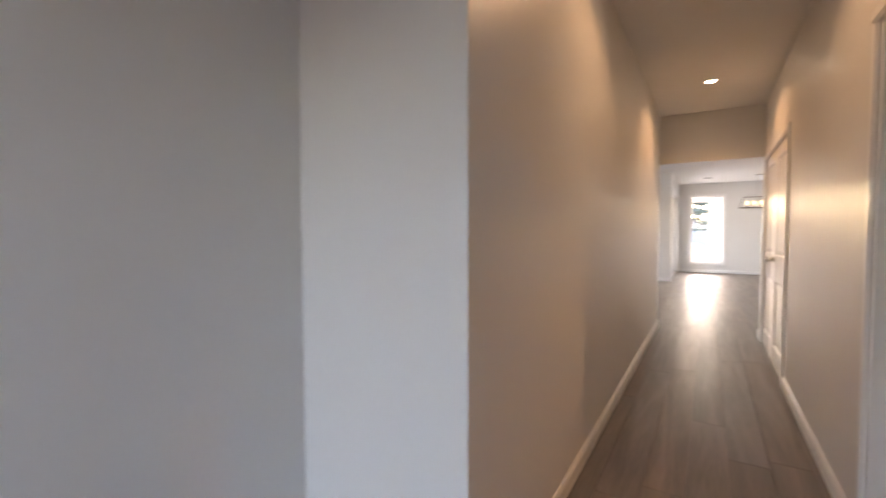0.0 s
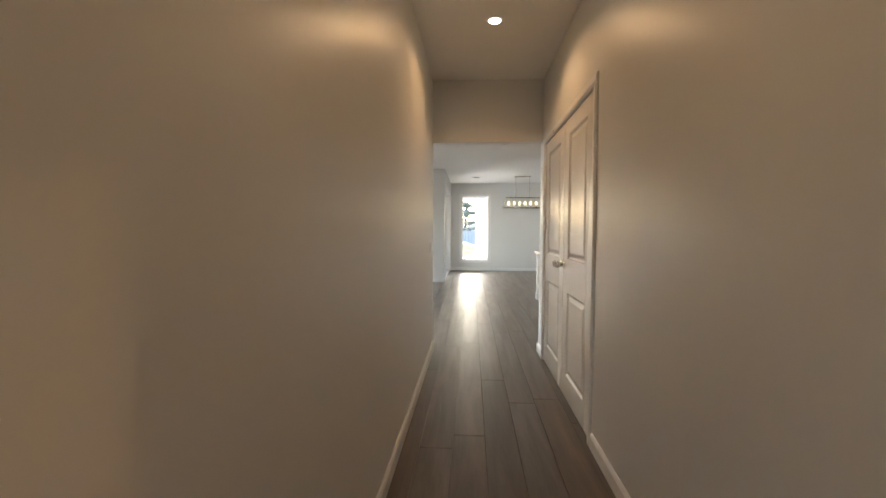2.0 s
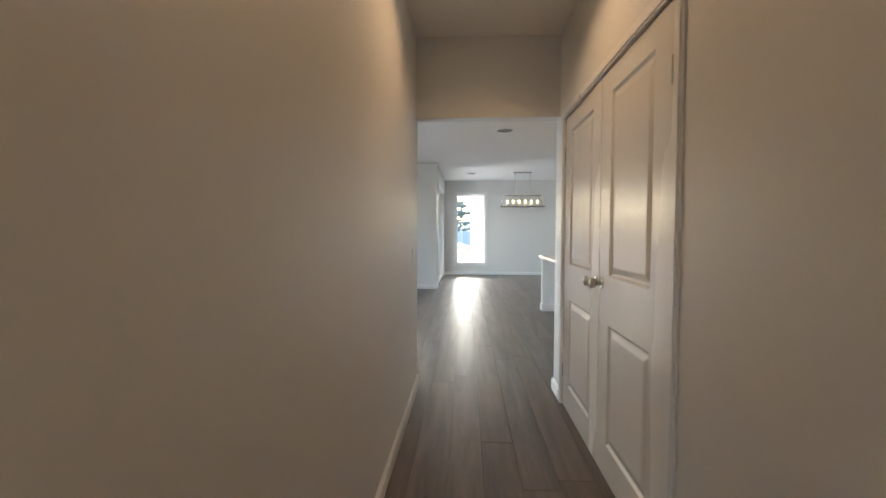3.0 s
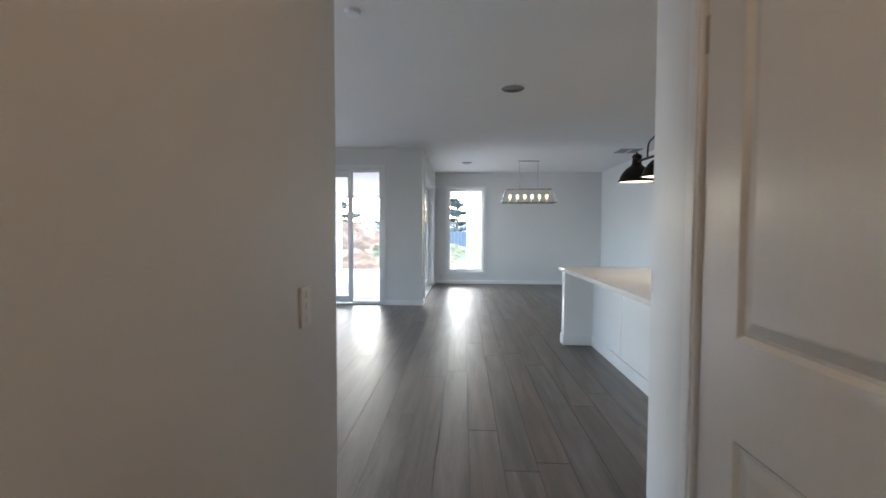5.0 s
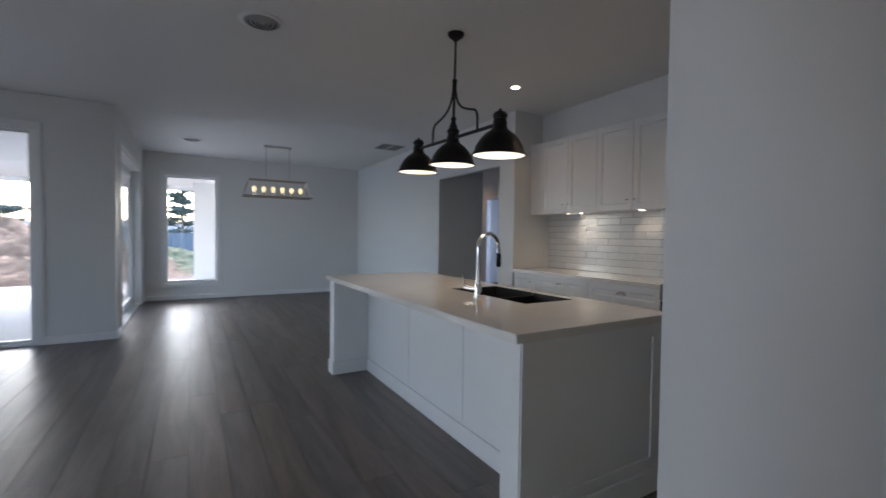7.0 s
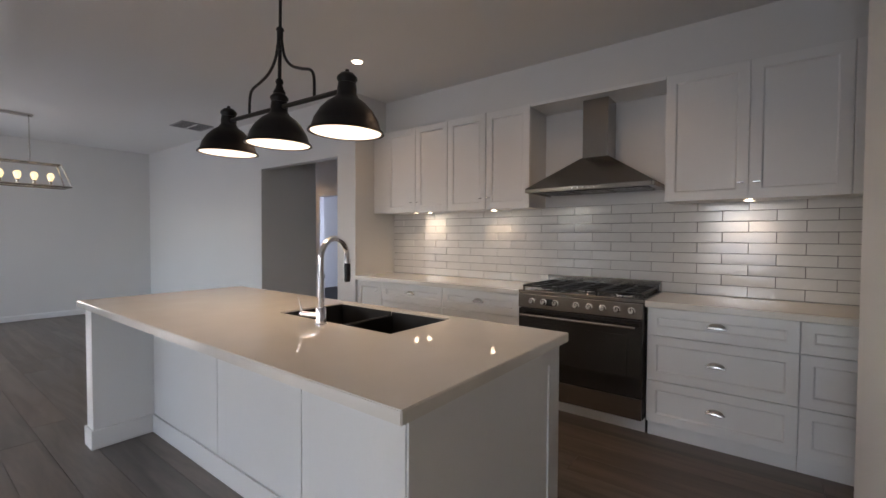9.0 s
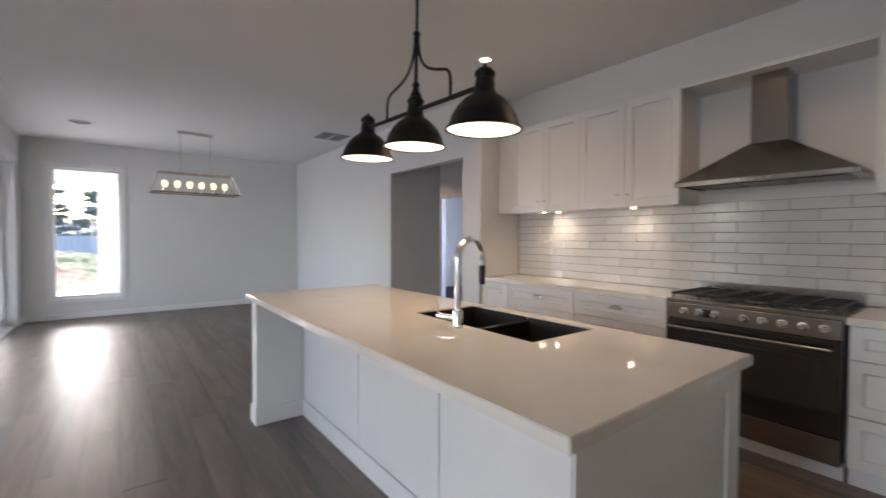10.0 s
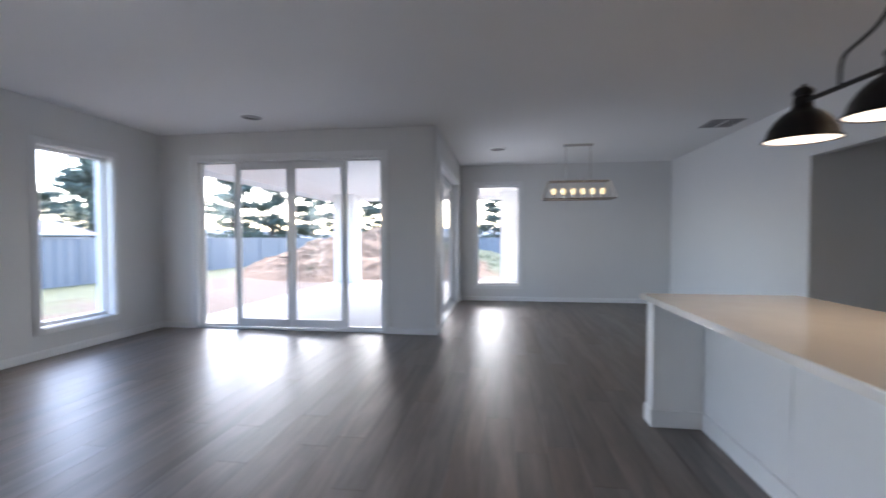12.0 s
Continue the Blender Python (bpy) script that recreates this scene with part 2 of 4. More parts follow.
def lathe(profile, steps=32, axis="z", at=(0, 0, 0), closed=False):
    """A turned body from (radius, height) pairs."""
    bm = bmesh.new()
    rings = []
    for r, h in profile:
        if r < 1e-5:
            rings.append([bm.verts.new((0, 0, h))])
        else:
            rings.append([bm.verts.new((r * math.cos(2 * math.pi * i / steps), r * math.sin(2 * math.pi * i / steps), h)) for i in range(steps)])
    for a, b in zip(rings, rings[1:] + ([rings[0]] if closed else [])):
        for i in range(steps):
            j = (i + 1) % steps
            q = [a[i % len(a)], a[j % len(a)], b[j % len(b)], b[i % len(b)]]
            q = list(dict.fromkeys(q))
            if len(q) > 2:
                bm.faces.new(q)
    if axis == "x":
        bmesh.ops.rotate(bm, verts=bm.verts, cent=(0, 0, 0), matrix=Matrix.Rotation(radians(90), 3, "Y"))
    if axis == "y":
        bmesh.ops.rotate(bm, verts=bm.verts, cent=(0, 0, 0), matrix=Matrix.Rotation(radians(-90), 3, "X"))
    bmesh.ops.translate(bm, verts=bm.verts, vec=at)
    return bm


def rod(p, q, r, steps=16, r2=None):
    p, q = Vector(p), Vector(q)
    d = q - p
    bm = lathe([(0, 0), (r, 0), (r if r2 is None else r2, d.length), (0, d.length)], steps)
    bmesh.ops.transform(bm, matrix=Matrix.Translation(p) @ d.to_track_quat("Z", "Y").to_matrix().to_4x4(), verts=bm.verts)
    return bm


def tube(points, r, steps=14, smooth=6):
    """A bent pipe along a smoothed line of points."""
    pts = [Vector(p) for p in points]
    line = []
    ext = [pts[0] * 2 - pts[1]] + pts + [pts[-1] * 2 - pts[-2]]
    for i in range(1, len(ext) - 2):
        a, b, c, d = ext[i - 1:i + 3]
        for k in range(smooth):
            t = k / smooth
            line.append(0.5 * ((2 * b) + (c - a) * t + (2 * a - 5 * b + 4 * c - d) * t * t + (3 * b - a - 3 * c + d) * t ** 3))
    line.append(pts[-1])
    bm, rings = bmesh.new(), []
    side = None
    for i, p in enumerate(line):
        d = (line[min(i + 1, len(line) - 1)] - line[max(i - 1, 0)]).normalized()
        if side is None:
            side = d.orthogonal().normalized()
        side = (side - d * side.dot(d)).normalized()
        up = d.cross(side)
        rings.append([bm.verts.new(p + r * (side * math.cos(2 * math.pi * k / steps) + up * math.sin(2 * math.pi * k / steps))) for k in range(steps)])
    for a, b in zip(rings, rings[1:]):
        for k in range(steps):
            bm.faces.new((a[k], a[(k + 1) % steps], b[(k + 1) % steps], b[k]))
    bm.faces.new(rings[0][::-1]), bm.faces.new(rings[-1])
    return bm


def mesh_of(name, bm, mat, smooth=False):
    bmesh.ops.recalc_face_normals(bm, faces=bm.faces)
    me = bpy.data.meshes.new(name)
    bm.to_mesh(me)
    bm.free()
    me.materials.append(mat)
    if smooth:
        me.shade_smooth()
        me.set_sharp_from_angle(angle=radians(40))
    return me


def part(name, bm, mat, parent=None, label="", smooth=False):
    ob = new(name, mesh_of(name, bm, mat, smooth))
    ob.parent = parent
    return tagged(ob, label)


def structure(name, bm, mat, label="", category=""):
    return tagged(part(name, bm, mat), label, category, kind="structure")


def thing(name, place=(0, 0, 0), label="", category="", group="", kind=""):
    ob = new(name)
    ob.empty_display_size = 0.1
    ob.location = place
    return tagged(ob, label, category, group, kind)


def wall(name, along, a, b, near, far, z0=0.0, z1=2.8, openings=(), mat=None, label="smooth light grey painted plaster wall"):
    """A wall that runs along x or y from a to b, between the planes near and far, cut by openings (a0, a1, z0, z1)."""
    cuts = sorted({a, b, *(v for o in openings for v in o[:2])})
    spans = []
    for c, d in zip(cuts, cuts[1:]):
        zs = [z0]
        for o in sorted(openings, key=lambda o: o[2]):
            if o[0] <= c + 1e-6 and o[1] >= d - 1e-6:
                zs += [o[2], o[3]]
        zs.append(z1)
        for e, f in zip(zs[::2], zs[1::2]):
            if f - e > 1e-4:
                spans.append(((c, near, e), (d, far, f)) if along == "x" else ((near, c, e), (far, d, f)))
    return structure(name, boxes(*spans), mat or M_WALL, label, "wall")


# ---- shell of the house ----
H = 2.80
wall("wall_corridor_left", "y", -5.28, 0.03, -0.12, 0.0)
wall("wall_foyer_return", "x", -0.81, 0.0, -5.385, -5.28)
wall("wall_foyer_left", "y", -8.20, -5.385, -0.81, -0.69)
# opening never in view, added so daylight reaches the foyer walls
wall("wall_foyer_back", "x", -0.81, 1.245, -8.32, -8.20, openings=[(-0.43, 0.22, 0.0, 2.3)])
wall("wall_corridor_right", "y", -8.20, 0.03, 1.125, 1.245, openings=[(-4.96, -4.14, 0, 2.10), (-1.94, -0.275, 0, 2.115)])
wall("wall_lintel", "x", 0.0, 1.125, -0.09, 0.03, 2.175, H, label="painted plaster lintel over the corridor opening")
wall("wall_living_south", "x", -4.45, -0.12, -0.09, 0.03)
wall("wall_cupboard_north", "x", 1.245, 2.66, -0.09, 0.03)
wall("wall_cupboard_east", "y", -3.20, -0.09, 2.54, 2.66)
wall("wall_kitchen_south", "x", 2.54, 4.58, -3.32, -3.20)
wall("wall_side_room_north", "x", 1.245, 3.60, -2.90, -2.78, z1=H)
wall("wall_side_room_east", "y", -6.5, -2.9, 3.60, 3.72)
wall("wall_side_room_south", "x", 1.245, 3.72, -6.62, -6.50)
# the first opening is unseen, added to bring daylight into the living room
wall("wall_living_west", "y", -0.09, 6.06, -4.58, -4.33, openings=[(0.25, 1.45, 0.32, 2.34), (4.38, 5.28, 0.32, 2.34)])
wall("wall_living_north", "x", -4.58, -0.26, 6.06, 6.26, openings=[(-3.80, -0.98, 0, 2.43)])
wall("wall_dining_west", "y", 6.26, 9.33, -0.46, -0.26, openings=[(6.40, 9.00, 0, 2.40)])
wall("wall_dining_north", "x", -0.46, 4.0, 9.33, 9.53, openings=[(0.08, 0.96, 0.31, 2.39)])
wall("wall_dining_east", "y", 3.69, 9.33, 3.88, 3.98, openings=[(3.98, 5.51, 0, 2.175)])
wall("wall_kitchen_side", "x", 3.98, 4.58, 3.69, 3.79)
wall("wall_kitchen_back", "y", -3.20, 3.69, 4.47, 4.58)
wall("wall_hall_side", "x", 3.98, 4.72, 5.51, 5.61)
wall("wall_hall_far", "y", 3.79, 9.33, 6.20, 6.30, openings=[(6.20, 7.40, 0, 2.10)])
# the opening is unseen and added, only to light the bedroom
wall("wall_bedroom_far", "y", 3.79, 9.33, 9.30, 9.40, openings=[(4.3, 5.8, 0.8, 2.3)])
wall("wall_bedroom_north", "x", 4.0, 9.40, 9.33, 9.45)
wall("wall_bedroom_south", "x", 4.58, 9.40, 3.69, 3.79)

structure("ceiling", boxes(((-4.50, -8.32, H), (4.58, 6.26, H + 0.15)), ((-0.46, 6.26, H), (9.40, 9.53, H + 0.15)), ((4.58, 3.69, H), (9.40, 6.26, H + 0.15))), M_CEIL, "flat white painted plasterboard ceiling", "ceiling")
structure("wall_bulkhead", boxes(((4.33, -3.20, 2.40), (4.47, 3.69, H))), M_WALL, "painted plaster bulkhead above the wall cabinets", "bulkhead")
floor = structure("floor", boxes(((-4.45, -8.3, -0.06), (4.58, 6.26, -0.006)), ((-0.46, 6.26, -0.06), (9.4, 9.5, -0.006)), ((4.58, 3.69, -0.06), (9.4, 6.26, -0.006))), M_SUB, "dark grey-brown wood laminate plank floor, satin finish", "floor")


def baseboard(along, a, b, plane, way, h=0.09, t=0.016):
    lo, hi = min(plane, plane + way * t), max(plane, plane + way * t)
    bm = bmesh.new()
    prof = [(0, 0), (t, 0), (t, h - 0.018), (t * 0.55, h - 0.006), (t * 0.3, h), (0, h)]
    rows = []
    for e in (a, b):
        rows.append([bm.verts.new((e, plane + way * d, z) if along == "x" else (plane + way * d, e, z)) for d, z in prof])
    for i in range(len(prof)):
        j = (i + 1) % len(prof)
        bm.faces.new((rows[0][i], rows[0][j], rows[1][j], rows[1][i]))
    bm.faces.new(rows[0]), bm.faces.new(rows[1][::-1])
    return structure("baseboard", bm, M_TRIM, "white enamel skirting board along the wall", "skirting")


for run in (("y", -5.385, 0.03, 0.0, 1), ("x", -0.674, 0.016, -5.385, -1), ("y", -8.2, -5.385, -0.69, 1), ("y", -8.2, -5.03, 1.125, -1), ("y", -4.07, -2.01, 1.125, -1), ("y", -0.208, 0.046, 1.125, -1),
            ("x", -4.33, -0.12, 0.03, 1), ("x", 1.109, 2.66, 0.03, 1), ("y", 0.046, 6.06, -4.33, 1), ("x", -4.314, -3.87, 6.06, -1), ("x", -0.91, -0.244, 6.06, -1), ("y", 6.06, 6.33, -0.26, 1), ("y", 9.07, 9.33, -0.26, 1),
            ("x", -0.244, 3.88, 9.33, -1), ("y", 5.51, 9.314, 3.88, -1), ("y", 3.69, 3.98, 3.88, -1), ("x", 3.98, 4.72, 5.51, -1), ("x", 1.245, 2.0, -2.90, -1), ("x", -0.12, 0.016, 0.03, 1)):
    baseboard(*run)


# ---- doors ----
def casing(name, place, along, w, h, way, width=0.065, depth=0.016):
    """Moulded architrave round a door opening; place is the opening's first corner on the wall's face."""
    top = thing(name, place, "white enamel timber architrave round the door opening", "architrave", kind="structure")

    def strip(lo, hi):
        (a0, z0), (a1, z1) = lo, hi
        inset = 0.012
        s = [((a0, 0, z0), (a1, way * depth * 0.65, z1))]
        if z1 - z0 > a1 - a0:
            s.append(((a0 + inset, way * depth * 0.65, z0), (a1 - inset, way * depth, z1)))
        else:
            s.append(((a0, way * depth * 0.65, z0 + inset), (a1, way * depth, z1 - inset)))
        if along == "y":
            s = [((l[1], l[0], l[2]), (k[1], k[0], k[2])) for l, k in s]
        return boxes(*s, bevel=0.002, segments=1)

    part("architrave_strip", strip((-width, 0), (0, h)), M_TRIM, top)
    part("architrave_strip", strip((w, 0), (w + width, h)), M_TRIM, top)
    part("architrave_strip", strip((-width, h), (w + width, h + width)), M_TRIM, top)
    return top


def raised_panel(lo, hi, depth, y0):
    """A fielded panel in a door's face, with a sloped moulding round a flat field; the face looks to -y."""
    bm = bmesh.new()
    (x0, z0), (x1, z1) = lo, hi
    rings = []
    for inset, d in ((0, 0.0), (0.012, depth), (0.022, depth), (0.050, depth * 0.25), (0.056, depth * 0.2)):
        rings.append([bm.verts.new((x, y0 + d, z)) for x, z in ((x0 + inset, z0 + inset), (x1 - inset, z0 + inset), (x1 - inset, z1 - inset), (x0 + inset, z1 - inset))])
    for a, b in zip(rings, rings[1:]):
        for i in range(4):
            bm.faces.new((a[i], a[(i + 1) % 4], b[(i + 1) % 4], b[i]))
    bm.faces.new(rings[-1])
    return bm


def door_knob(parent, x, z, y, lab="round satin nickel door knob"):
    return part("door_knob", lathe([(0.0, 0), (0.030, 0), (0.030, 0.006), (0.012, 0.010), (0.011, 0.030), (0.022, 0.036), (0.029, 0.048), (0.027, 0.060), (0.016, 0.068), (0, 0.070)], 28, "y", (0, 0, 0)), M_NICKEL, parent, lab, True), x, z, y


def panel_door(name, w, h, knob_x, label, stile=0.155):
    """A two-panel door leaf in the x-z plane that faces -y."""
    top = thing(name, (0, 0, 0), label, "door", kind="structure")
    t = 0.036
    lock, low = (0.80, 1.05), 0.175
    spans = [((0, 0, 0), (stile, t, h)), ((w - stile, 0, 0), (w, t, h)), ((stile, 0, 0), (w - stile, t, low)), ((stile, 0, lock[0]), (w - stile, t, lock[1])), ((stile, 0, h - 0.115), (w - stile, t, h))]
    part("door_leaf", boxes(*spans), M_DOOR, top)
    part("door_panel", raised_panel((stile, low), (w - stile, lock[0]), 0.011, 0.0), M_DOOR, top)
    part("door_panel", raised_panel((stile, lock[1]), (w - stile, h - 0.115), 0.011, 0.0), M_DOOR, top)
    part("door_back", boxes(((stile, 0.02, low), (w - stile, t - 0.004, lock[0])), ((stile, 0.02, lock[1]), (w - stile, t - 0.004, h - 0.115))), M_DOOR, top)
    k, x, z, y = door_knob(top, knob_x, 1.0, 0)
    k.matrix_basis = pose(knob_x, 0, 1.005, 180, 0, 0)
    hx = w + 0.002 if knob_x < w / 2 else -0.002
    for hz in (0.25, h - 0.25):
        part("hinge", boxes(((hx - 0.006, -0.006, hz - 0.05), (hx + 0.006, 0.004, hz + 0.05)), bevel=0.002), M_NICKEL, top, "satin nickel butt hinge")
    return top


# linen cupboard with two leaves on the corridor's right wall: local x runs towards -y
leaf = panel_door("door_1", 0.80, 2.10, 0.05, "white two-panel cupboard door leaf, closed, with round knob")
leaf.matrix_basis = pose(1.129, -1.115, 0.008, 0, 0, -90)
leaf = panel_door("door_2", 0.825, 2.10, 0.775, "white two-panel cupboard door leaf, closed, with round knob")
leaf.matrix_basis = pose(1.129, -0.283, 0.008, 0, 0, -90)
casing("trim_cupboard_door", (1.125, -1.94, 0), "y", 1.665, 2.115, -1)
wall("wall_cupboard_inner", "y", -2.78, -0.09, 1.80, 1.86, label="plain plaster back of the cupboard")
# doorway to the side room, with a closed door beyond
casing("trim_side_room_door", (1.125, -4.96, 0), "y", 0.82, 2.10, -1)
structure("trim_side_room_jamb", boxes(((1.127, -4.96, 0), (1.243, -4.94, 2.10)), ((1.127, -4.16, 0), (1.36, -4.14, 2.10)), ((1.127, -4.94, 2.08), (1.243, -4.16, 2.10)), ((1.19, -4.172, 0), (1.21, -4.16, 2.08)), bevel=0.001, segments=1), M_TRIM, "white enamel door jamb with stop bead", "door jamb")
leaf = panel_door("door_3", 0.82, 2.04, 0.07, "white two-panel door, closed, in the warm-lit side room")
leaf.matrix_basis = pose(2.08, -2.945, 0.008)
casing("trim_inner_door", (2.08, -2.90, 0), "x", 0.82, 2.05, -1)
casing("trim_bedroom_door", (6.20, 6.20, 0), "y", 1.20, 2.10, -1)


# ---- glazing ----
def pane(parent, x0, x1, z0, z1, y):
    ob = part("pane", boxes(((x0, y - 0.003, z0), (x1, y + 0.003, z1))), M_GLASS, parent, "clear window glass")
    ob.visible_shadow = False
    return ob


def frame_bars(x0, x1, z0, z1, y0, y1, side, head, sill):
    return boxes(((x0, y0, z0), (x0 + side, y1, z1)), ((x1 - side, y0, z0), (x1, y1, z1)), ((x0 + side, y0, z1 - head), (x1 - side, y1, z1)), ((x0 + side, y0, z0), (x1 - side, y1, z0 + sill)), bevel=0.003, segments=1)


def surround(parent, x0, x1, z0, z1, face, width=0.065, sill=True):
    """Architrave on the room's face of the opening (face looks to -y)."""
    spans = [((x0 - width, face - 0.016, z0 - (width if sill else 0)), (x0, face, z1 + width)), ((x1, face - 0.016, z0 - (width if sill else 0)), (x1 + width, face, z1 + width)), ((x0, face - 0.016, z1), (x1, face, z1 + width))]
    for s in spans:
        part("architrave_strip", boxes(s, bevel=0.003, segments=1), M_TRIM, parent)
    if sill:
        part("window_sill", boxes(((x0, face - 0.022, z0 - width), (x1, face, z0)), bevel=0.003, segments=1), M_TRIM, parent)


def window(name, m, w, z0, z1, depth, label):
    """A fixed window in local x, face of the wall at y = 0, the wall going back to y = depth."""
    top = thing(name, (0, 0, 0), label, "window", kind="structure")
    top.matrix_basis = m
    surround(top, 0, w, z0, z1, 0)
    part("window_reveal", frame_bars(0, w, z0, z1, 0.002, depth * 0.55, 0.012, 0.012, 0.012), M_TRIM, top)
    part("window_frame", frame_bars(0.012, w - 0.012, z0 + 0.012, z1 - 0.012, depth * 0.45, depth * 0.9, 0.028, 0.028, 0.04), M_TRIM, top)
    pane(top, 0.03, w - 0.03, z0 + 0.045, z1 - 0.03, depth * 0.7)
    return top


window("window_1", pose(0.08, 9.33, 0), 0.88, 0.31, 2.39, 0.20, "tall white-framed fixed window in the dining wall")
window("window_2", pose(-4.33, 4.38, 0, 0, 0, 90), 0.90, 0.32, 2.34, 0.25, "tall white-framed fixed window in the living wall")
# unseen window, added round the living-room fill lamp
window("window_3_unseen", pose(-4.33, 0.25, 0, 0, 0, 90), 1.20, 0.32, 2.34, 0.25, "tall white-framed fixed window in the living wall")
# added window on a hidden wall, round the bedroom's bluish fill
window("window_4", pose(9.30, 5.80, 0, 0, 0, -90), 1.50, 0.80, 2.30, 0.12, "white-framed bedroom window, unseen and added for bluish daylight")


def glazed_doors(name, m, w, h, fixed, leaves, depth, label, inset=0.0):
    """Glazed screen: fixed side lights and hinged glass doors with deep rails, on a low sill."""
    top = thing(name, (0, 0, 0), label, "glass door", kind="structure")
    top.matrix_basis = m
    surround(top, 0, w, 0, h, 0, 0.065, sill=False)
    part("door_frame", boxes(((0, 0.002, 0), (0.04, depth * 0.97, h)), ((w - 0.04, 0.002, 0), (w, depth * 0.97, h)), ((0.04, 0.002, h - 0.035), (w - 0.04, depth * 0.97, h)), ((0.04, 0.02, 0.0), (w - 0.04, depth * 0.97, 0.025)), bevel=0.002, segments=1), M_TRIM, top)
    for a, b in fixed:
        fr = part("side_light", frame_bars(a, b, 0.026, h - 0.036, inset + 0.05, inset + 0.09, 0.022, 0.02, 0.03), M_TRIM, top)
        pane(fr, a + 0.02, b - 0.02, 0.05, h - 0.05, inset + 0.07)
        edge = b if a < w / 2 else a
        part("mullion", boxes(((edge - 0.012, inset + 0.03, 0.026), (edge + 0.012, inset + 0.10, h - 0.036)), bevel=0.002, segments=1), M_TRIM, top)
    for i, (a, b, hx) in enumerate(leaves):
        lf = part("glass_door_leaf", frame_bars(a + 0.006, b - 0.006, 0.03, h - 0.04, inset + 0.04, inset + 0.08, 0.058, 0.105, 0.115), M_TRIM, top)
        pane(lf, a + 0.06, b - 0.06, 0.14, h - 0.14, inset + 0.06)
        if hx is not None:
            hd = part("door_handle", tube([(hx, inset + 0.04, 1.03), (hx, inset, 1.03), (hx + (0.05 if hx > (a + b) / 2 else -0.05) * -1, inset - 0.008, 1.03), (hx + (0.12 if hx > (a + b) / 2 else -0.12) * -1, inset - 0.008, 1.03)], 0.009, 10, 4), M_NICKEL, lf, "satin nickel lever handle", True)
            part("handle_plate", boxes(((hx - 0.02, inset + 0.034, 0.95), (hx + 0.02, inset + 0.04, 1.11)), bevel=0.003), M_NICKEL, lf)
    return top


glazed_doors("door_4", pose(-3.80, 6.06, 0), 2.82, 2.43, [(0.05, 0.60), (2.245, 2.77)], [(0.60, 1.44, 1.40), (1.44, 2.245, None)], 0.20, "white-framed double glass patio doors between side lights, closed", inset=0.04)
glazed_doors("door_5", pose(-0.26, 6.40, 0, 0, 0, 90), 2.60, 2.40, [(0.045, 1.30)], [(1.30, 2.555, 1.36)], 0.20, "white-framed glass door and fixed panel from dining to patio, closed", inset=0.095)
# added front door, out of view, that glazes the foyer's light opening
glazed_doors("door_6", pose(0.22, -8.20, 0, 0, 0, 180), 0.65, 2.30, [], [(0.04, 0.61, None)], 0.12, "white-framed glazed front door, closed, unseen and added to light the foyer")


# ---- kitchen ----
def shaker(lo, hi, x, way=-1, rail=0.055, t=0.019, dip=0.010):
    """A shaker front in the y-z plane with its face at x; way: the side it looks to."""
    (y0, z0), (y1, z1) = lo, hi
    bm, rings = bmesh.new(), []
    for inset, d in ((0.0, t), (0.0, 0.0015), (0.0015, 0.0), (rail, 0.0), (rail + 0.009, dip)):
        rings.append([bm.verts.new((x - way * d, y, z)) for y, z in ((y0 + inset, z0 + inset), (y1 - inset, z0 + inset), (y1 - inset, z1 - inset), (y0 + inset, z1 - inset))])
    for a, b in zip(rings, rings[1:]):
        for k in range(4):
            bm.faces.new((a[k], a[(k + 1) % 4], b[(k + 1) % 4], b[k]))
    bm.faces.new(rings[0]), bm.faces.new(rings[-1])
    return bm


def cup_pull(parent, x, y, z):
    """Half-shell cup pull with a flange, open below, on a face that looks to -x."""
    bm = bmesh.new()
    rows = []
    n, k = 14, 7
    for i in range(k + 1):
        ph = math.pi / 2 * i / k
        rows.append([bm.verts.new((x - 0.028 * math.sin(ph) - 0.002, y + 0.046 * math.cos(math.pi * j / n) * (0.35 + 0.65 * math.sin(ph) ** 0.4 if i else 1.0), z + 0.028 * math.sin(math.pi * j / n) * math.cos(ph * 0.9) + 0.004)) for j in range(n + 1)])
    for a, b in zip(rows, rows[1:]):
        for j in range(n):
            bm.faces.new((a[j], a[j + 1], b[j + 1], b[j]))
    add_box(bm, (x - 0.004, y - 0.052, z - 0.004), (x, y + 0.052, z + 0.007))
    add_box(bm, (x - 0.030, y - 0.03, z + 0.002), (x - 0.026, y + 0.03, z + 0.010))
    return part("handle", bm, M_NICKEL, parent, "polished nickel cup pull", True)


def cabinet_knob(parent, x, y, z):
    bm = rod((x, y, z), (x - 0.022, y, z), 0.005, 10)
    k = tube([(x - 0.024, y - 0.017, z), (x - 0.024, y + 0.017, z)], 0.0065, 10, 2)
    me = bpy.data.meshes.new("tmp")
    k.to_mesh(me)
    bm.from_mesh(me)
    bpy.data.meshes.remove(me)
    return part("handle", bm, M_CHROME, parent, "chrome T-bar knob", True)


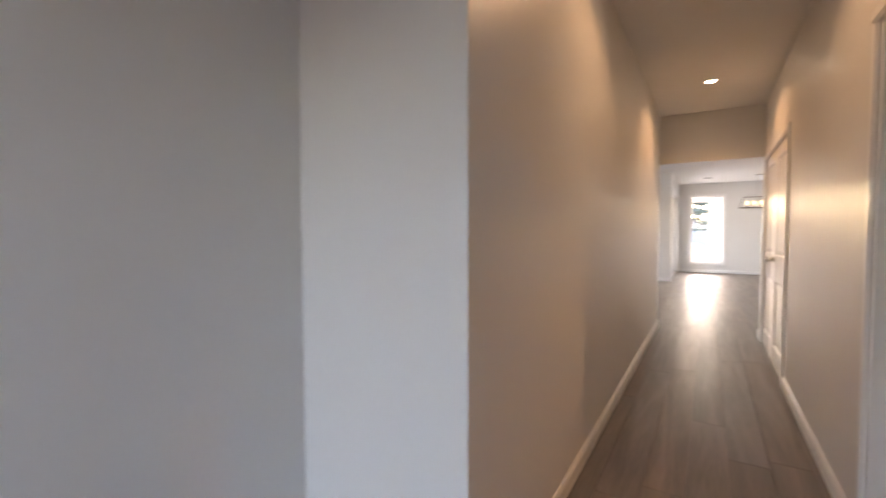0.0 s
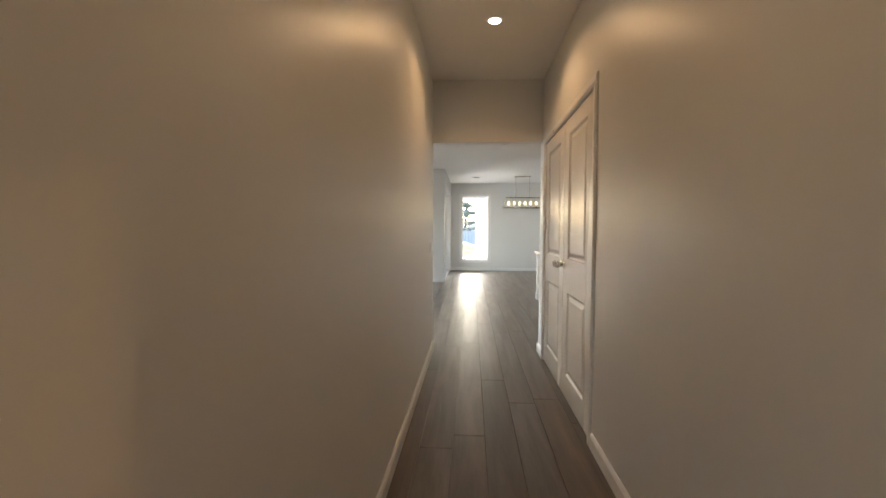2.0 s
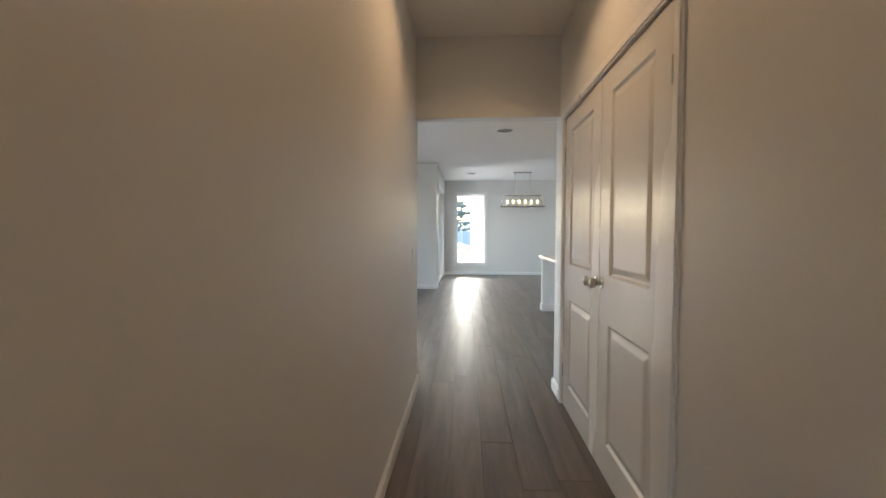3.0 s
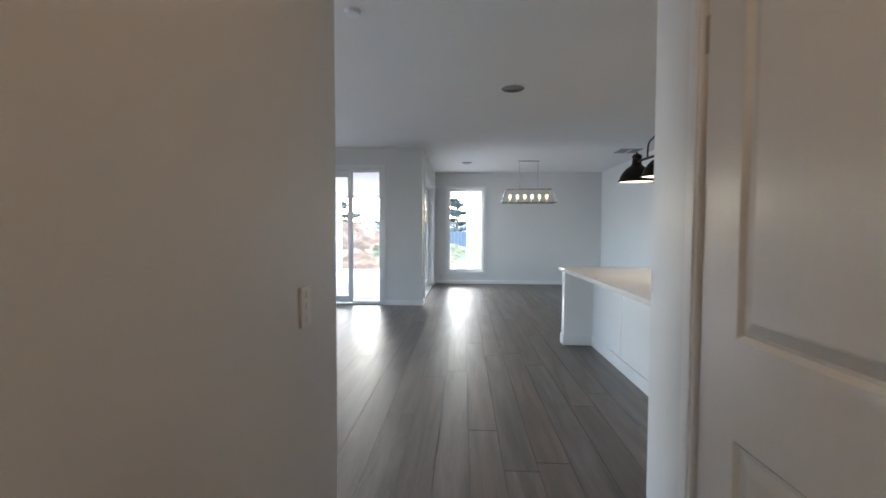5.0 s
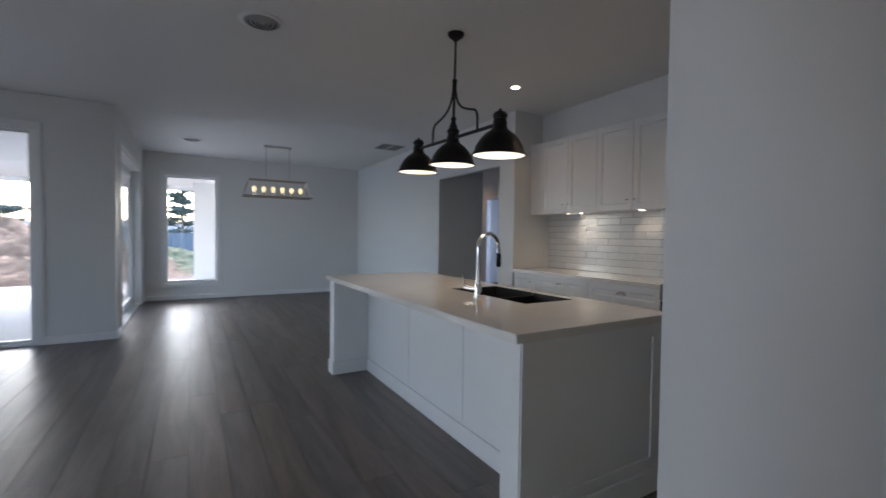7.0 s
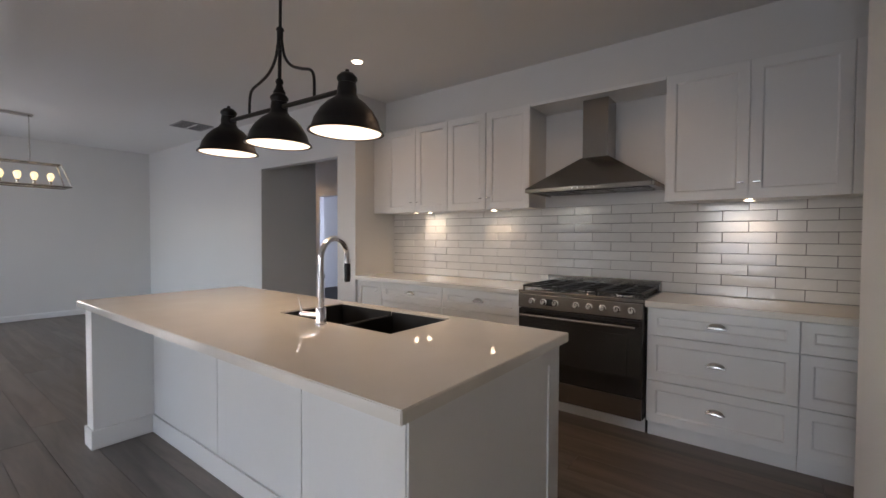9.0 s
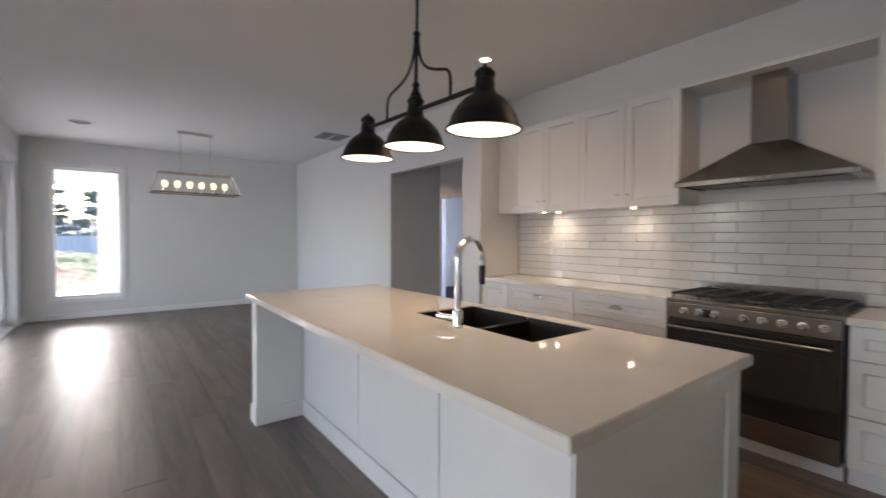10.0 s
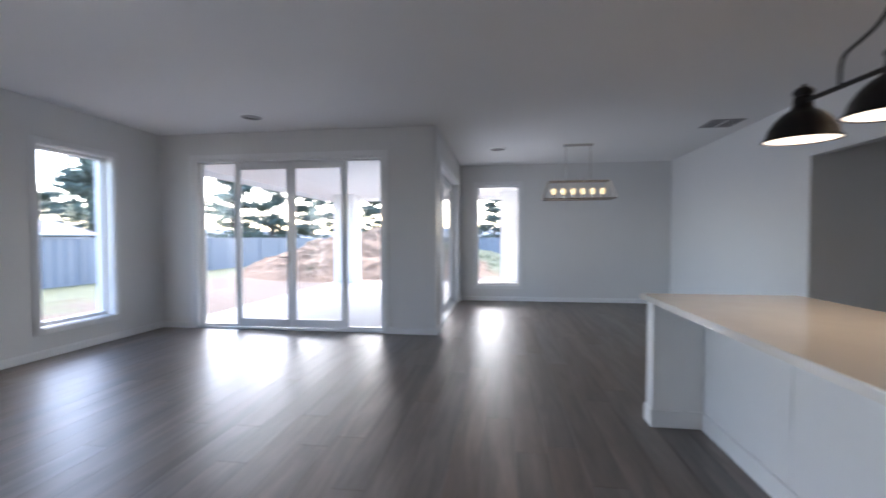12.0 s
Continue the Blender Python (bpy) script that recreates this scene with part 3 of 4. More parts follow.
def base_unit(y0, y1, drawers, label, knob=False):
    cab = thing("base_cabinet", (4.2, (y0 + y1) / 2, 0), label, "cabinet", "kitchen base cabinets")
    cab.matrix_parent_inverse = Matrix()
    off = Vector((-4.2, -(y0 + y1) / 2, 0))

    def put(name, bm, mat, parent=cab, lab="", smooth=False):
        bmesh.ops.translate(bm, verts=bm.verts, vec=off)
        return part(name, bm, mat, parent, lab, smooth)

    put("body", boxes(((3.923, y0 + 0.001, 0.11), (4.465, y1 - 0.001, 0.859))), M_CAB)
    put("kickboard", boxes(((3.965, y0 + 0.001, 0.001), (3.98, y1 - 0.001, 0.11))), M_CAB)
    for z0, z1 in drawers:
        d = put("door" if knob else "drawer_front", shaker((y0 + 0.003, z0 + 0.003), (y1 - 0.003, z1 - 0.003), 3.90), M_CAB)
        if knob and z1 > 0.5:
            h = cabinet_knob(d, 3.90, y0 + 0.06, z1 - 0.09)
            h.data.transform(Matrix.Translation(off))
        elif not knob:
            h = cup_pull(d, 3.90, (y0 + y1) / 2, (z0 + z1) / 2 - 0.004)
            h.data.transform(Matrix.Translation(off))
    return cab


THREE = [(0.11, 0.385), (0.385, 0.68), (0.68, 0.858)]
for a, b in ((1.80, 2.56), (2.56, 3.32), (0.105, 0.875), (-0.67, 0.105)):
    base_unit(a, b, THREE, "white shaker drawer unit with nickel cup pulls")
base_unit(-1.43, -0.67, THREE, "white shaker drawer unit with nickel cup pulls")
base_unit(3.32, 3.685, [(0.11, 0.858)], "narrow white shaker base cabinet with a chrome knob", knob=True)


def bench(y0, y1):
    return tagged(part("worktop", boxes(((3.875, y0, 0.861), (4.458, y1, 0.90)), bevel=0.003), M_STONE), "pale cream engineered stone worktop on the base cabinets", "worktop", "kitchen worktops")


bench(1.795, 3.688), bench(-1.43, 0.885)


def wall_unit(y0, y1, seams, label):
    cab = thing("wall_cabinet", (4.3, (y0 + y1) / 2, 1.56), label, "cabinet", "kitchen wall cabinets")
    off = Vector((-4.3, -(y0 + y1) / 2, -1.56))
    body = boxes(((4.163, y0 + 0.001, 1.56), (4.469, y1 - 0.001, 2.41)))
    bmesh.ops.translate(body, verts=body.verts, vec=off)
    part("body", body, M_CAB, cab)
    for i, (a, b) in enumerate(zip(seams, seams[1:])):
        bm = shaker((a + 0.0022, 1.555), (b - 0.0022, 2.406), 4.14, rail=0.06)
        bmesh.ops.translate(bm, verts=bm.verts, vec=off)
        d = part("door", bm, M_CAB, cab)
        if len(seams) == 3:
            h = cabinet_knob(d, 4.14, b - 0.04 if i == 0 else a + 0.04, 1.655)
            h.data.transform(Matrix.Translation(off))
    return cab


wall_unit(2.69, 3.50, (2.69, 3.09, 3.50), "white shaker double wall cabinet with chrome knobs")
wall_unit(1.84, 2.69, (1.84, 2.265, 2.69), "white shaker double wall cabinet with chrome knobs")
wall_unit(-0.11, 0.83, (-0.11, 0.36, 0.83), "white shaker double wall cabinet with chrome knobs")
wall_unit(-1.05, -0.11, (-1.05, -0.58, -0.11), "white shaker double wall cabinet with chrome knobs")
tagged(part("filler_panel", boxes(((4.145, 3.50, 1.56), (4.165, 3.688, 2.41)), ((4.165, 3.50, 1.56), (4.469, 3.688, 1.575))), M_CAB), "white lacquered filler panel beside the wall cabinet", "panel")
tagged(part("niche_header", boxes(((4.14, 0.832, 2.385), (4.469, 1.838, 2.41)), bevel=0.002), M_CAB), "white lacquered panel above the rangehood niche", "panel")


def rangehood():
    x0, x1, y0, y1, zb = 3.99, 4.455, 0.862, 1.805, 1.66
    top = thing("rangehood", (4.4, 1.34, zb), "stainless steel pyramid chimney rangehood on the wall", "rangehood")
    off = Vector((-4.4, -1.34, -zb))

    def put(name, bm, mat, lab="", smooth=False):
        bmesh.ops.translate(bm, verts=bm.verts, vec=off)
        return part(name, bm, mat, top, lab, smooth)

    bm = bmesh.new()
    lo = [bm.verts.new(v) for v in ((x0, y0, zb + 0.032), (x1, y0, zb + 0.032), (x1, y1, zb + 0.032), (x0, y1, zb + 0.032))]
    a, b, c = 1.34 - 0.102, 1.34 + 0.102, 4.455 - 0.215
    hi = [bm.verts.new(v) for v in ((c, a, 1.935), (x1, a, 1.935), (x1, b, 1.935), (c, b, 1.935))]
    for i in range(4):
        bm.faces.new((lo[i], lo[(i + 1) % 4], hi[(i + 1) % 4], hi[i]))
    bm.faces.new(hi)
    put("canopy", bm, M_STEEL)
    put("lip", boxes(((x0, y0, zb), (x1, y0 + 0.02, zb + 0.032)), ((x0, y1 - 0.02, zb), (x1, y1, zb + 0.032)), ((x0, y0 + 0.02, zb), (x0 + 0.02, y1 - 0.02, zb + 0.032)), ((x0 + 0.02, y0 + 0.02, zb + 0.012), (x1, y1 - 0.02, zb + 0.03)), bevel=0.002, segments=1), M_STEEL)
    put("chimney", boxes(((c + 0.005, a + 0.005, 1.93), (x1, b - 0.005, 2.384)), bevel=0.003), M_STEEL)
    for i in range(3):
        f0 = y0 + 0.075 + i * 0.268
        bm = boxes(((x0 + 0.09, f0, zb + 0.004), (x1 - 0.05, f0 + 0.255, zb + 0.011)))
        for k in range(9):
            add_box(bm, (x0 + 0.10 + k * 0.034, f0 + 0.01, zb + 0.0005), (x0 + 0.118 + k * 0.034, f0 + 0.245, zb + 0.0038))
        put("filter", bm, M_STEEL, "ribbed aluminium grease filter")
    for k in range(5):
        put("button", lathe([(0, 0), (0.007, 0), (0.006, 0.004), (0, 0.004)], 12, "x", (x0 - 0.0045, 1.26 + k * 0.04, zb + 0.017)), M_CHROME)
    return top


rangehood()


def cooker():
    y0, y1, xf, xb = 0.888, 1.792, 3.865, 4.458
    top = thing("freestanding_cooker", (4.16, 1.34, 0), "wide stainless steel cooker with gas hob and black oven door", "cooker")
    off = Vector((-4.16, -1.34, 0))

    def put(name, bm, mat, parent=top, lab="", smooth=False):
        bmesh.ops.translate(bm, verts=bm.verts, vec=off)
        return part(name, bm, mat, parent, lab, smooth)

    put("body", boxes(((xf + 0.045, y0 + 0.004, 0.10), (xb, y1 - 0.004, 0.88)), bevel=0.002), M_STEEL)
    put("plinth", boxes(((3.965, y0 + 0.003, 0.001), (3.98, y1 - 0.003, 0.10))), M_CAB, lab="white lacquered plinth panel")
    put("hob_plate", boxes(((xf + 0.005, y0 + 0.002, 0.88), (xb, y1 - 0.002, 0.905)), bevel=0.004), M_STEEL)
    put("splash_upstand", boxes(((xb - 0.035, y0 + 0.002, 0.905), (xb, y1 - 0.002, 0.985)), bevel=0.004), M_STEEL)
    put("control_panel", boxes(((xf, y0 + 0.003, 0.772), (xf + 0.045, y1 - 0.003, 0.879)), bevel=0.005), M_STEEL)
    door = put("oven_door", boxes(((xf + 0.004, y0 + 0.006, 0.255), (xf + 0.044, y1 - 0.006, 0.766)), bevel=0.004), M_OVENGLASS, lab="black glass oven door")
    put("window", boxes(((xf + 0.0005, y0 + 0.10, 0.33), (xf + 0.0035, y1 - 0.10, 0.66)), bevel=0.001, segments=1), M_OVENGLASS, door)
    put("handle", tube([(xf - 0.045, y0 + 0.04, 0.722), (xf - 0.045, 1.34, 0.722), (xf - 0.045, y1 - 0.04, 0.722)], 0.011, 14, 4), M_STEEL, door, "steel bar handle", True)
    for yy in (y0 + 0.07, y1 - 0.07):
        put("handle_post", rod((xf + 0.006, yy, 0.722), (xf - 0.045, yy, 0.722), 0.008, 10), M_STEEL, door)
    put("storage_drawer", boxes(((xf + 0.006, y0 + 0.006, 0.105), (xf + 0.044, y1 - 0.006, 0.248)), bevel=0.003), M_STEEL)
    for i in range(8):
        yy = y0 + 0.075 + i * 0.093 + (0.06 if i > 4 else 0)
        kn = put("control_knob", lathe([(0, 0), (0.024, 0), (0.024, 0.004), (0.019, 0.006), (0.017, 0.030), (0.014, 0.033), (0, 0.033)], 22, "x", (0, 0, 0)), M_CHROME, lab="polished steel control knob", smooth=True)
        kn.data.transform(Matrix.Translation(-off))
        kn.data.transform(Matrix.Translation(off) @ Matrix.Translation((xf, yy, 0.826)) @ Matrix.Rotation(math.pi, 4, "Z"))
        put("pointer", boxes(((xf - 0.035, yy - 0.0025, 0.826), (xf - 0.0325, yy + 0.0025, 0.845))), M_BLACK, kn)
    put("clock_display", boxes(((xf - 0.002, 1.51, 0.80), (xf + 0.002, 1.60, 0.852)), bevel=0.001, segments=1), M_BLACK)
    for i, (cx, cy, r) in enumerate(((4.03, y0 + 0.16, 0.045), (4.28, y0 + 0.16, 0.035), (4.155, 1.34, 0.062), (4.03, y1 - 0.16, 0.035), (4.28, y1 - 0.16, 0.045))):
        put("burner_ring", lathe([(r * 1.15, 0.9055), (r * 1.5, 0.9055), (r * 1.45, 0.910), (r * 1.2, 0.911)], 24, "z", (cx, cy, 0), closed=True), M_CHROME, lab="polished steel burner ring", smooth=True)
        put("burner", lathe([(0, 0.906), (r * 1.1, 0.906), (r * 1.1, 0.914), (r, 0.915), (r, 0.921), (r * 0.9, 0.925), (0, 0.926)], 24, "z", (cx, cy, 0)), M_BLACK, lab="black gas burner", smooth=True)
    for i in range(3):
        a, b = y0 + 0.02 + i * 0.29, y0 + 0.02 + (i + 1) * 0.29 - 0.01
        bm = bmesh.new()
        for yy in (a, (a + b) / 2 - 0.006, b - 0.012):
            add_box(bm, (3.90, yy, 0.929), (4.40, yy + 0.012, 0.942))
        for xx in (3.90, 4.03, 4.149, 4.27, 4.388):
            add_box(bm, (xx, a + 0.012, 0.9295), (xx + 0.012, (a + b) / 2 - 0.006, 0.941))
            add_box(bm, (xx, (a + b) / 2 + 0.006, 0.9295), (xx + 0.012, b - 0.012, 0.941))
        for xx in (3.902, 4.388):
            for yy in (a + 0.001, b - 0.011):
                add_box(bm, (xx, yy, 0.9055), (xx + 0.010, yy + 0.010, 0.9288))
        put("trivet", bm, M_IRON, lab="black cast-iron pan trivet")
    return top


cooker()

# island: stone top on panelled ends and a recessed face
X0, X1, Y0, Y1 = 1.608, 2.655, 0.925, 3.685


def island():
    top = thing("kitchen_island", (2.1, 2.3, 0), "white panelled kitchen island with a seating recess", "kitchen island")
    off = Vector((-2.1, -2.3, 0))

    def put(name, bm, mat, parent=top, lab="", smooth=False):
        bmesh.ops.translate(bm, verts=bm.verts, vec=off)
        return part(name, bm, mat, parent, lab, smooth)

    put("body", boxes(((1.98, 1.075, 0.0), (2.61, 3.50, 0.45)), ((1.98, 1.075, 0.45), (2.05, 3.50, 0.859)), ((2.60, 1.075, 0.45), (2.61, 3.50, 0.859)), ((2.05, 1.075, 0.45), (2.60, 1.35, 0.859)), ((2.05, 2.5, 0.45), (2.60, 3.50, 0.859))), M_CAB)
    ys = (1.076, 1.84, 2.605, 3.499)
    for a, b in zip(ys, ys[1:]):
        put("face_panel", boxes(((1.962, a + 0.003, 0.12), (1.979, b - 0.003, 0.858)), bevel=0.003), M_CAB)
    put("near_end", boxes(((1.655, 0.955, 0.0), (2.615, 1.074, 0.859)), bevel=0.002), M_CAB)
    put("far_end", boxes(((1.638, 3.501, 0.0), (2.615, 3.622, 0.859)), bevel=0.002), M_CAB)
    fr = []
    for lo, hi in (((1.66, 0.125), (1.76, 0.855)), ((2.51, 0.125), (2.61, 0.855)), ((1.76, 0.125), (2.51, 0.18)), ((1.76, 0.79), (2.51, 0.855))):
        fr.append(((lo[0], 0.948, lo[1]), (hi[0], 0.9555, hi[1])))
    put("end_frame", boxes(*fr), M_CAB)
    for s in (((1.643, 0.938, 0.001), (2.627, 0.954, 0.12)), ((1.643, 0.954, 0.001), (1.6545, 1.087, 0.12)), ((1.6545, 1.0745, 0.001), (1.95, 1.087, 0.12)),
              ((1.95, 1.0745, 0.001), (1.9615, 3.4885, 0.12)), ((1.626, 3.4885, 0.001), (1.979, 3.5005, 0.12)), ((1.626, 3.5005, 0.001), (1.6375, 3.634, 0.12)), ((1.6375, 3.6225, 0.001), (2.627, 3.634, 0.12))):
        put("kickboard", boxes(s, bevel=0.002, segments=1), M_CAB)
    return top


island()
SX0, SX1, SY0, SY1 = 2.165, 2.585, 1.505, 2.325


def slab_with_hole(lo, hi, cut0, cut1, z0, z1):
    bm = bmesh.new()
    xs, ys = (lo[0], cut0[0], cut1[0], hi[0]), (lo[1], cut0[1], cut1[1], hi[1])
    v = {(i, j, k): bm.verts.new((xs[i], ys[j], z)) for i in range(4) for j in range(4) for k, z in enumerate((z0, z1))}
    for i in range(3):
        for j in range(3):
            if (i, j) != (1, 1):
                for k in (0, 1):
                    bm.faces.new([v[p, q, k] for p, q in ((i, j), (i + 1, j), (i + 1, j + 1), (i, j + 1))])
    for ring in ([(i, 0) for i in range(3)] + [(3, j) for j in range(3)] + [(i, 3) for i in (3, 2, 1)] + [(0, j) for j in (3, 2, 1)], [(1, 1), (2, 1), (2, 2), (1, 2)]):
        for (a, b), (e, f) in zip(ring, ring[1:] + ring[:1]):
            bm.faces.new((v[a, b, 0], v[e, f, 0], v[e, f, 1], v[a, b, 1]))
    bmesh.ops.recalc_face_normals(bm, faces=bm.faces)
    sharp = [e for e in bm.edges if e.calc_face_angle(0) > 1]
    bmesh.ops.bevel(bm, geom=sharp, offset=0.003, segments=2, affect="EDGES")
    return bm


tagged(part("worktop", slab_with_hole((X0, Y0), (X1, Y1), (SX0, SY0), (SX1, SY1), 0.861, 0.90), M_STONE), "pale cream engineered stone island worktop, polished", "worktop", "kitchen worktops")


def sink():
    top = thing("sink", (2.375, 1.915, 0.66), "black double-bowl composite sink set in the island", "sink")
    off = Vector((-2.375, -1.915, -0.66))
    mid = 1.90
    for a, b in ((SY0 + 0.004, mid - 0.006), (mid + 0.006, SY1 - 0.004)):
        x0, x1 = SX0 + 0.004, SX1 - 0.004
        bm = boxes(((x0, a, 0.67), (x0 + 0.008, b, 0.894)), ((x1 - 0.008, a, 0.67), (x1, b, 0.894)), ((x0 + 0.008, a, 0.67), (x1 - 0.008, a + 0.008, 0.894 if a < 1.7 else 0.875)), ((x0 + 0.008, b - 0.008, 0.67), (x1 - 0.008, b, 0.894 if b > 2 else 0.875)), ((x0, a, 0.66), (x1, b, 0.67)))
        bmesh.ops.translate(bm, verts=bm.verts, vec=off)
        bowl = part("bowl", bm, M_SINK, top)
        dr = lathe([(0, 0.671), (0.045, 0.671), (0.042, 0.675), (0.03, 0.6735), (0, 0.6735)], 24, "z", (2.375, (a + b) / 2, 0))
        bmesh.ops.translate(dr, verts=dr.verts, vec=off)
        part("drain", dr, M_CHROME, bowl, "chrome basket waste", True)


sink()


def tap(x, y):
    top = thing("kitchen_tap", (x, y, 0.90), "chrome gooseneck pull-down kitchen mixer tap on the island", "tap")
    part("base", lathe([(0, 0), (0.028, 0), (0.028, 0.006), (0.024, 0.010), (0.023, 0.075), (0.020, 0.080), (0, 0.080)], 24), M_CHROME, top, smooth=True)
    d = Vector((0.93, 0.36, 0)).normalized() * 0.245
    p = [(0, 0, 0.07), (0, 0, 0.2), (0, 0, 0.30)]
    for k in range(1, 8):
        a = math.pi * k / 8
        p.append((d.x / 2 * (1 - math.cos(a)), d.y / 2 * (1 - math.cos(a)), 0.30 + 0.098 * math.sin(a)))
    p.append((d.x, d.y, 0.285))
    part("spout", tube(p, 0.0145, 18, 5), M_CHROME, top, smooth=True)
    part("collar", lathe([(0.0146, 0.215), (0.018, 0.215), (0.018, 0.235), (0.0146, 0.235)], 24, closed=True), M_CHROME, top)
    part("ring", lathe([(0, 0.27), (0.0175, 0.27), (0.0175, 0.29), (0, 0.29)], 24, "z", (d.x, d.y, 0)), M_CHROME, top)
    part("spray_head", lathe([(0, 0.175), (0.014, 0.175), (0.0165, 0.19), (0.0165, 0.268), (0, 0.27)], 24, "z", (d.x, d.y, 0)), M_BLACK, top, "black pull-down spray head", True)
    part("lever", tube([(0.0, 0.0, 0.045), (-0.03, 0.05, 0.047), (-0.05, 0.085, 0.052)], 0.012, 14, 4), M_CHROME, top, smooth=True)
    part("lever_arm", tube([(-0.045, 0.078, 0.05), (-0.052, 0.088, 0.09), (-0.057, 0.094, 0.125)], 0.0045, 10, 4), M_CHROME, top, smooth=True)


tap(2.10, 1.885)


# ---- ceiling and pendant lamps ----
AMBER = (1.0, 0.62, 0.32)


def downlight(x, y, watts, cone=135, group="recessed downlights", colour=WARM):
    top = thing("downlight", (x, y, H), "round white recessed ceiling downlight, lit warm", "downlight", group)
    part("trim_ring", lathe([(0.040, -0.001), (0.040, -0.008), (0.052, -0.007), (0.056, -0.001)], 32, closed=True), M_PLASTIC, top, smooth=True)
    part("lens", lathe([(0, -0.004), (0.040, -0.004), (0.040, -0.001), (0, -0.001)], 32), M_DOWN, top, "glowing warm white lens")
    if watts:
        spot("downlight_lamp", (x, y, H - 0.012), watts, cone, 0.5, 0.035, colour)


# this first downlight is never seen, added to brighten the corridor walls
downlight(0.565, -4.05, 0.62, 150, colour=AMBER)
downlight(0.565, -1.33, 1.12, 150, colour=AMBER)
for x, y in ((3.36, 3.07), (3.36, 1.38)):
    downlight(x, y, 0.78)
downlight(2.4, -4.3, 2.0, colour=AMBER)
downlight(5.4, 7.6, 2)


def led_puck(x, y, on=True):
    top = thing("cabinet_light", (x, y, 1.56), "small round LED light under the wall cabinet, lit", "cabinet light", "under-cabinet lights")
    part("housing", lathe([(0.026, -0.001), (0.026, -0.008), (0.033, -0.007), (0.034, -0.001)], 24, closed=True), M_NICKEL, top)
    part("lens", lathe([(0, -0.006), (0.026, -0.006), (0.026, -0.001), (0, -0.001)], 24), M_LED, top, "glowing LED lens")
    spot("cabinet_lamp", (x, y, 1.548), 0.13, 140, 0.6, 0.02, (1.0, 0.78, 0.52))


for x, y in ((4.21, 3.13), (4.33, 3.05), (4.30, 2.27), (4.30, 0.36)):
    led_puck(x, y)


def pendant():
    px, py = 2.24, 2.42
    top = thing("island_pendant", (px, py, H), "black iron three-light dome pendant above the island, lit", "pendant lamp")
    part("ceiling_rose", lathe([(0, -0.001), (0.062, -0.001), (0.062, -0.012), (0.052, -0.028), (0.022, -0.048), (0.014, -0.060), (0, -0.060)], 32), M_IRON, top, smooth=True)
    part("drop_rod", rod((0, 0, -0.055), (0, 0, -0.36), 0.0085, 14), M_IRON, top)
    part("upper_collar", lathe([(0, -0.34), (0.018, -0.34), (0.022, -0.35), (0.017, -0.36), (0.017, -0.43), (0.022, -0.44), (0.015, -0.46), (0, -0.46)], 24), M_IRON, top, smooth=True)
    part("centre_rod", rod((0, 0, -0.45), (0, 0, -0.63), 0.010, 14), M_IRON, top)
    part("cross_bar", rod((0, -0.59, -0.775), (0, 0.59, -0.775), 0.0125, 16), M_IRON, top)
    for s in (-1, 1):
        part("scroll_arm", tube([(0, 0.014 * s, -0.40), (0, 0.045 * s, -0.50), (0, 0.11 * s, -0.565), (0, 0.20 * s, -0.60), (0, 0.285 * s, -0.625), (0, 0.315 * s, -0.67), (0, 0.32 * s, -0.77)], 0.008, 12, 6), M_IRON, top, smooth=True)
    part("centre_collar", lathe([(0, -0.615), (0.017, -0.62), (0.022, -0.635), (0.016, -0.65), (0.024, -0.675), (0.033, -0.69), (0.033, -0.70), (0, -0.70)], 24), M_IRON, top, smooth=True)
    top.rotation_euler = (radians(1.7), 0, 0)
    for y in (-0.575, 0.0, 0.575):
        z = -0.775
        sh = part("shade", lathe([(0.018, z + 0.03), (0.042, z + 0.028), (0.046, z + 0.0), (0.045, z - 0.02), (0.058, z - 0.042), (0.092, z - 0.065), (0.125, z - 0.10), (0.152, z - 0.145), (0.164, z - 0.185), (0.178, z - 0.198), (0.181, z - 0.206), (0.173, z - 0.208),
                                  (0.160, z - 0.196), (0.148, z - 0.150), (0.120, z - 0.106), (0.08, z - 0.072), (0.03, z - 0.05), (0.018, z - 0.03)], 48, "z", (0, y, 0), closed=True), M_IRON, top, smooth=True)
        part("shade_lining", lathe([(0.1615, z - 0.2), (0.1465, z - 0.152), (0.1185, z - 0.108), (0.0785, z - 0.0745), (0.028, z - 0.053), (0, z - 0.052)], 40, "z", (0, y, 0)), M_SHADEIN, sh, "white enamel inside of the shade", True)
        part("shade_cap", lathe([(0, z + 0.098), (0.009, z + 0.094), (0.011, z + 0.082), (0.030, z + 0.076), (0.047, z + 0.058), (0.049, z + 0.048), (0.040, z + 0.03), (0, z + 0.03)], 28, "z", (0, y, 0)), M_IRON, sh, smooth=True)
        part("thumb_screw", rod((0.05, y + 0.172, z - 0.195), (0.056, y + 0.19, z - 0.195), 0.006, 10), M_IRON, sh)
        part("diffuser", lathe([(0, z - 0.198), (0.166, z - 0.198), (0.166, z - 0.203), (0, z - 0.203)], 40, "z", (0, y, 0)), M_BULB, sh, "glowing warm white diffuser disc")
        spot("pendant_lamp", (px, py + y, H + z - 0.225), 0.58, 150, 0.6, 0.10, (1.0, 0.72, 0.42))


pendant()


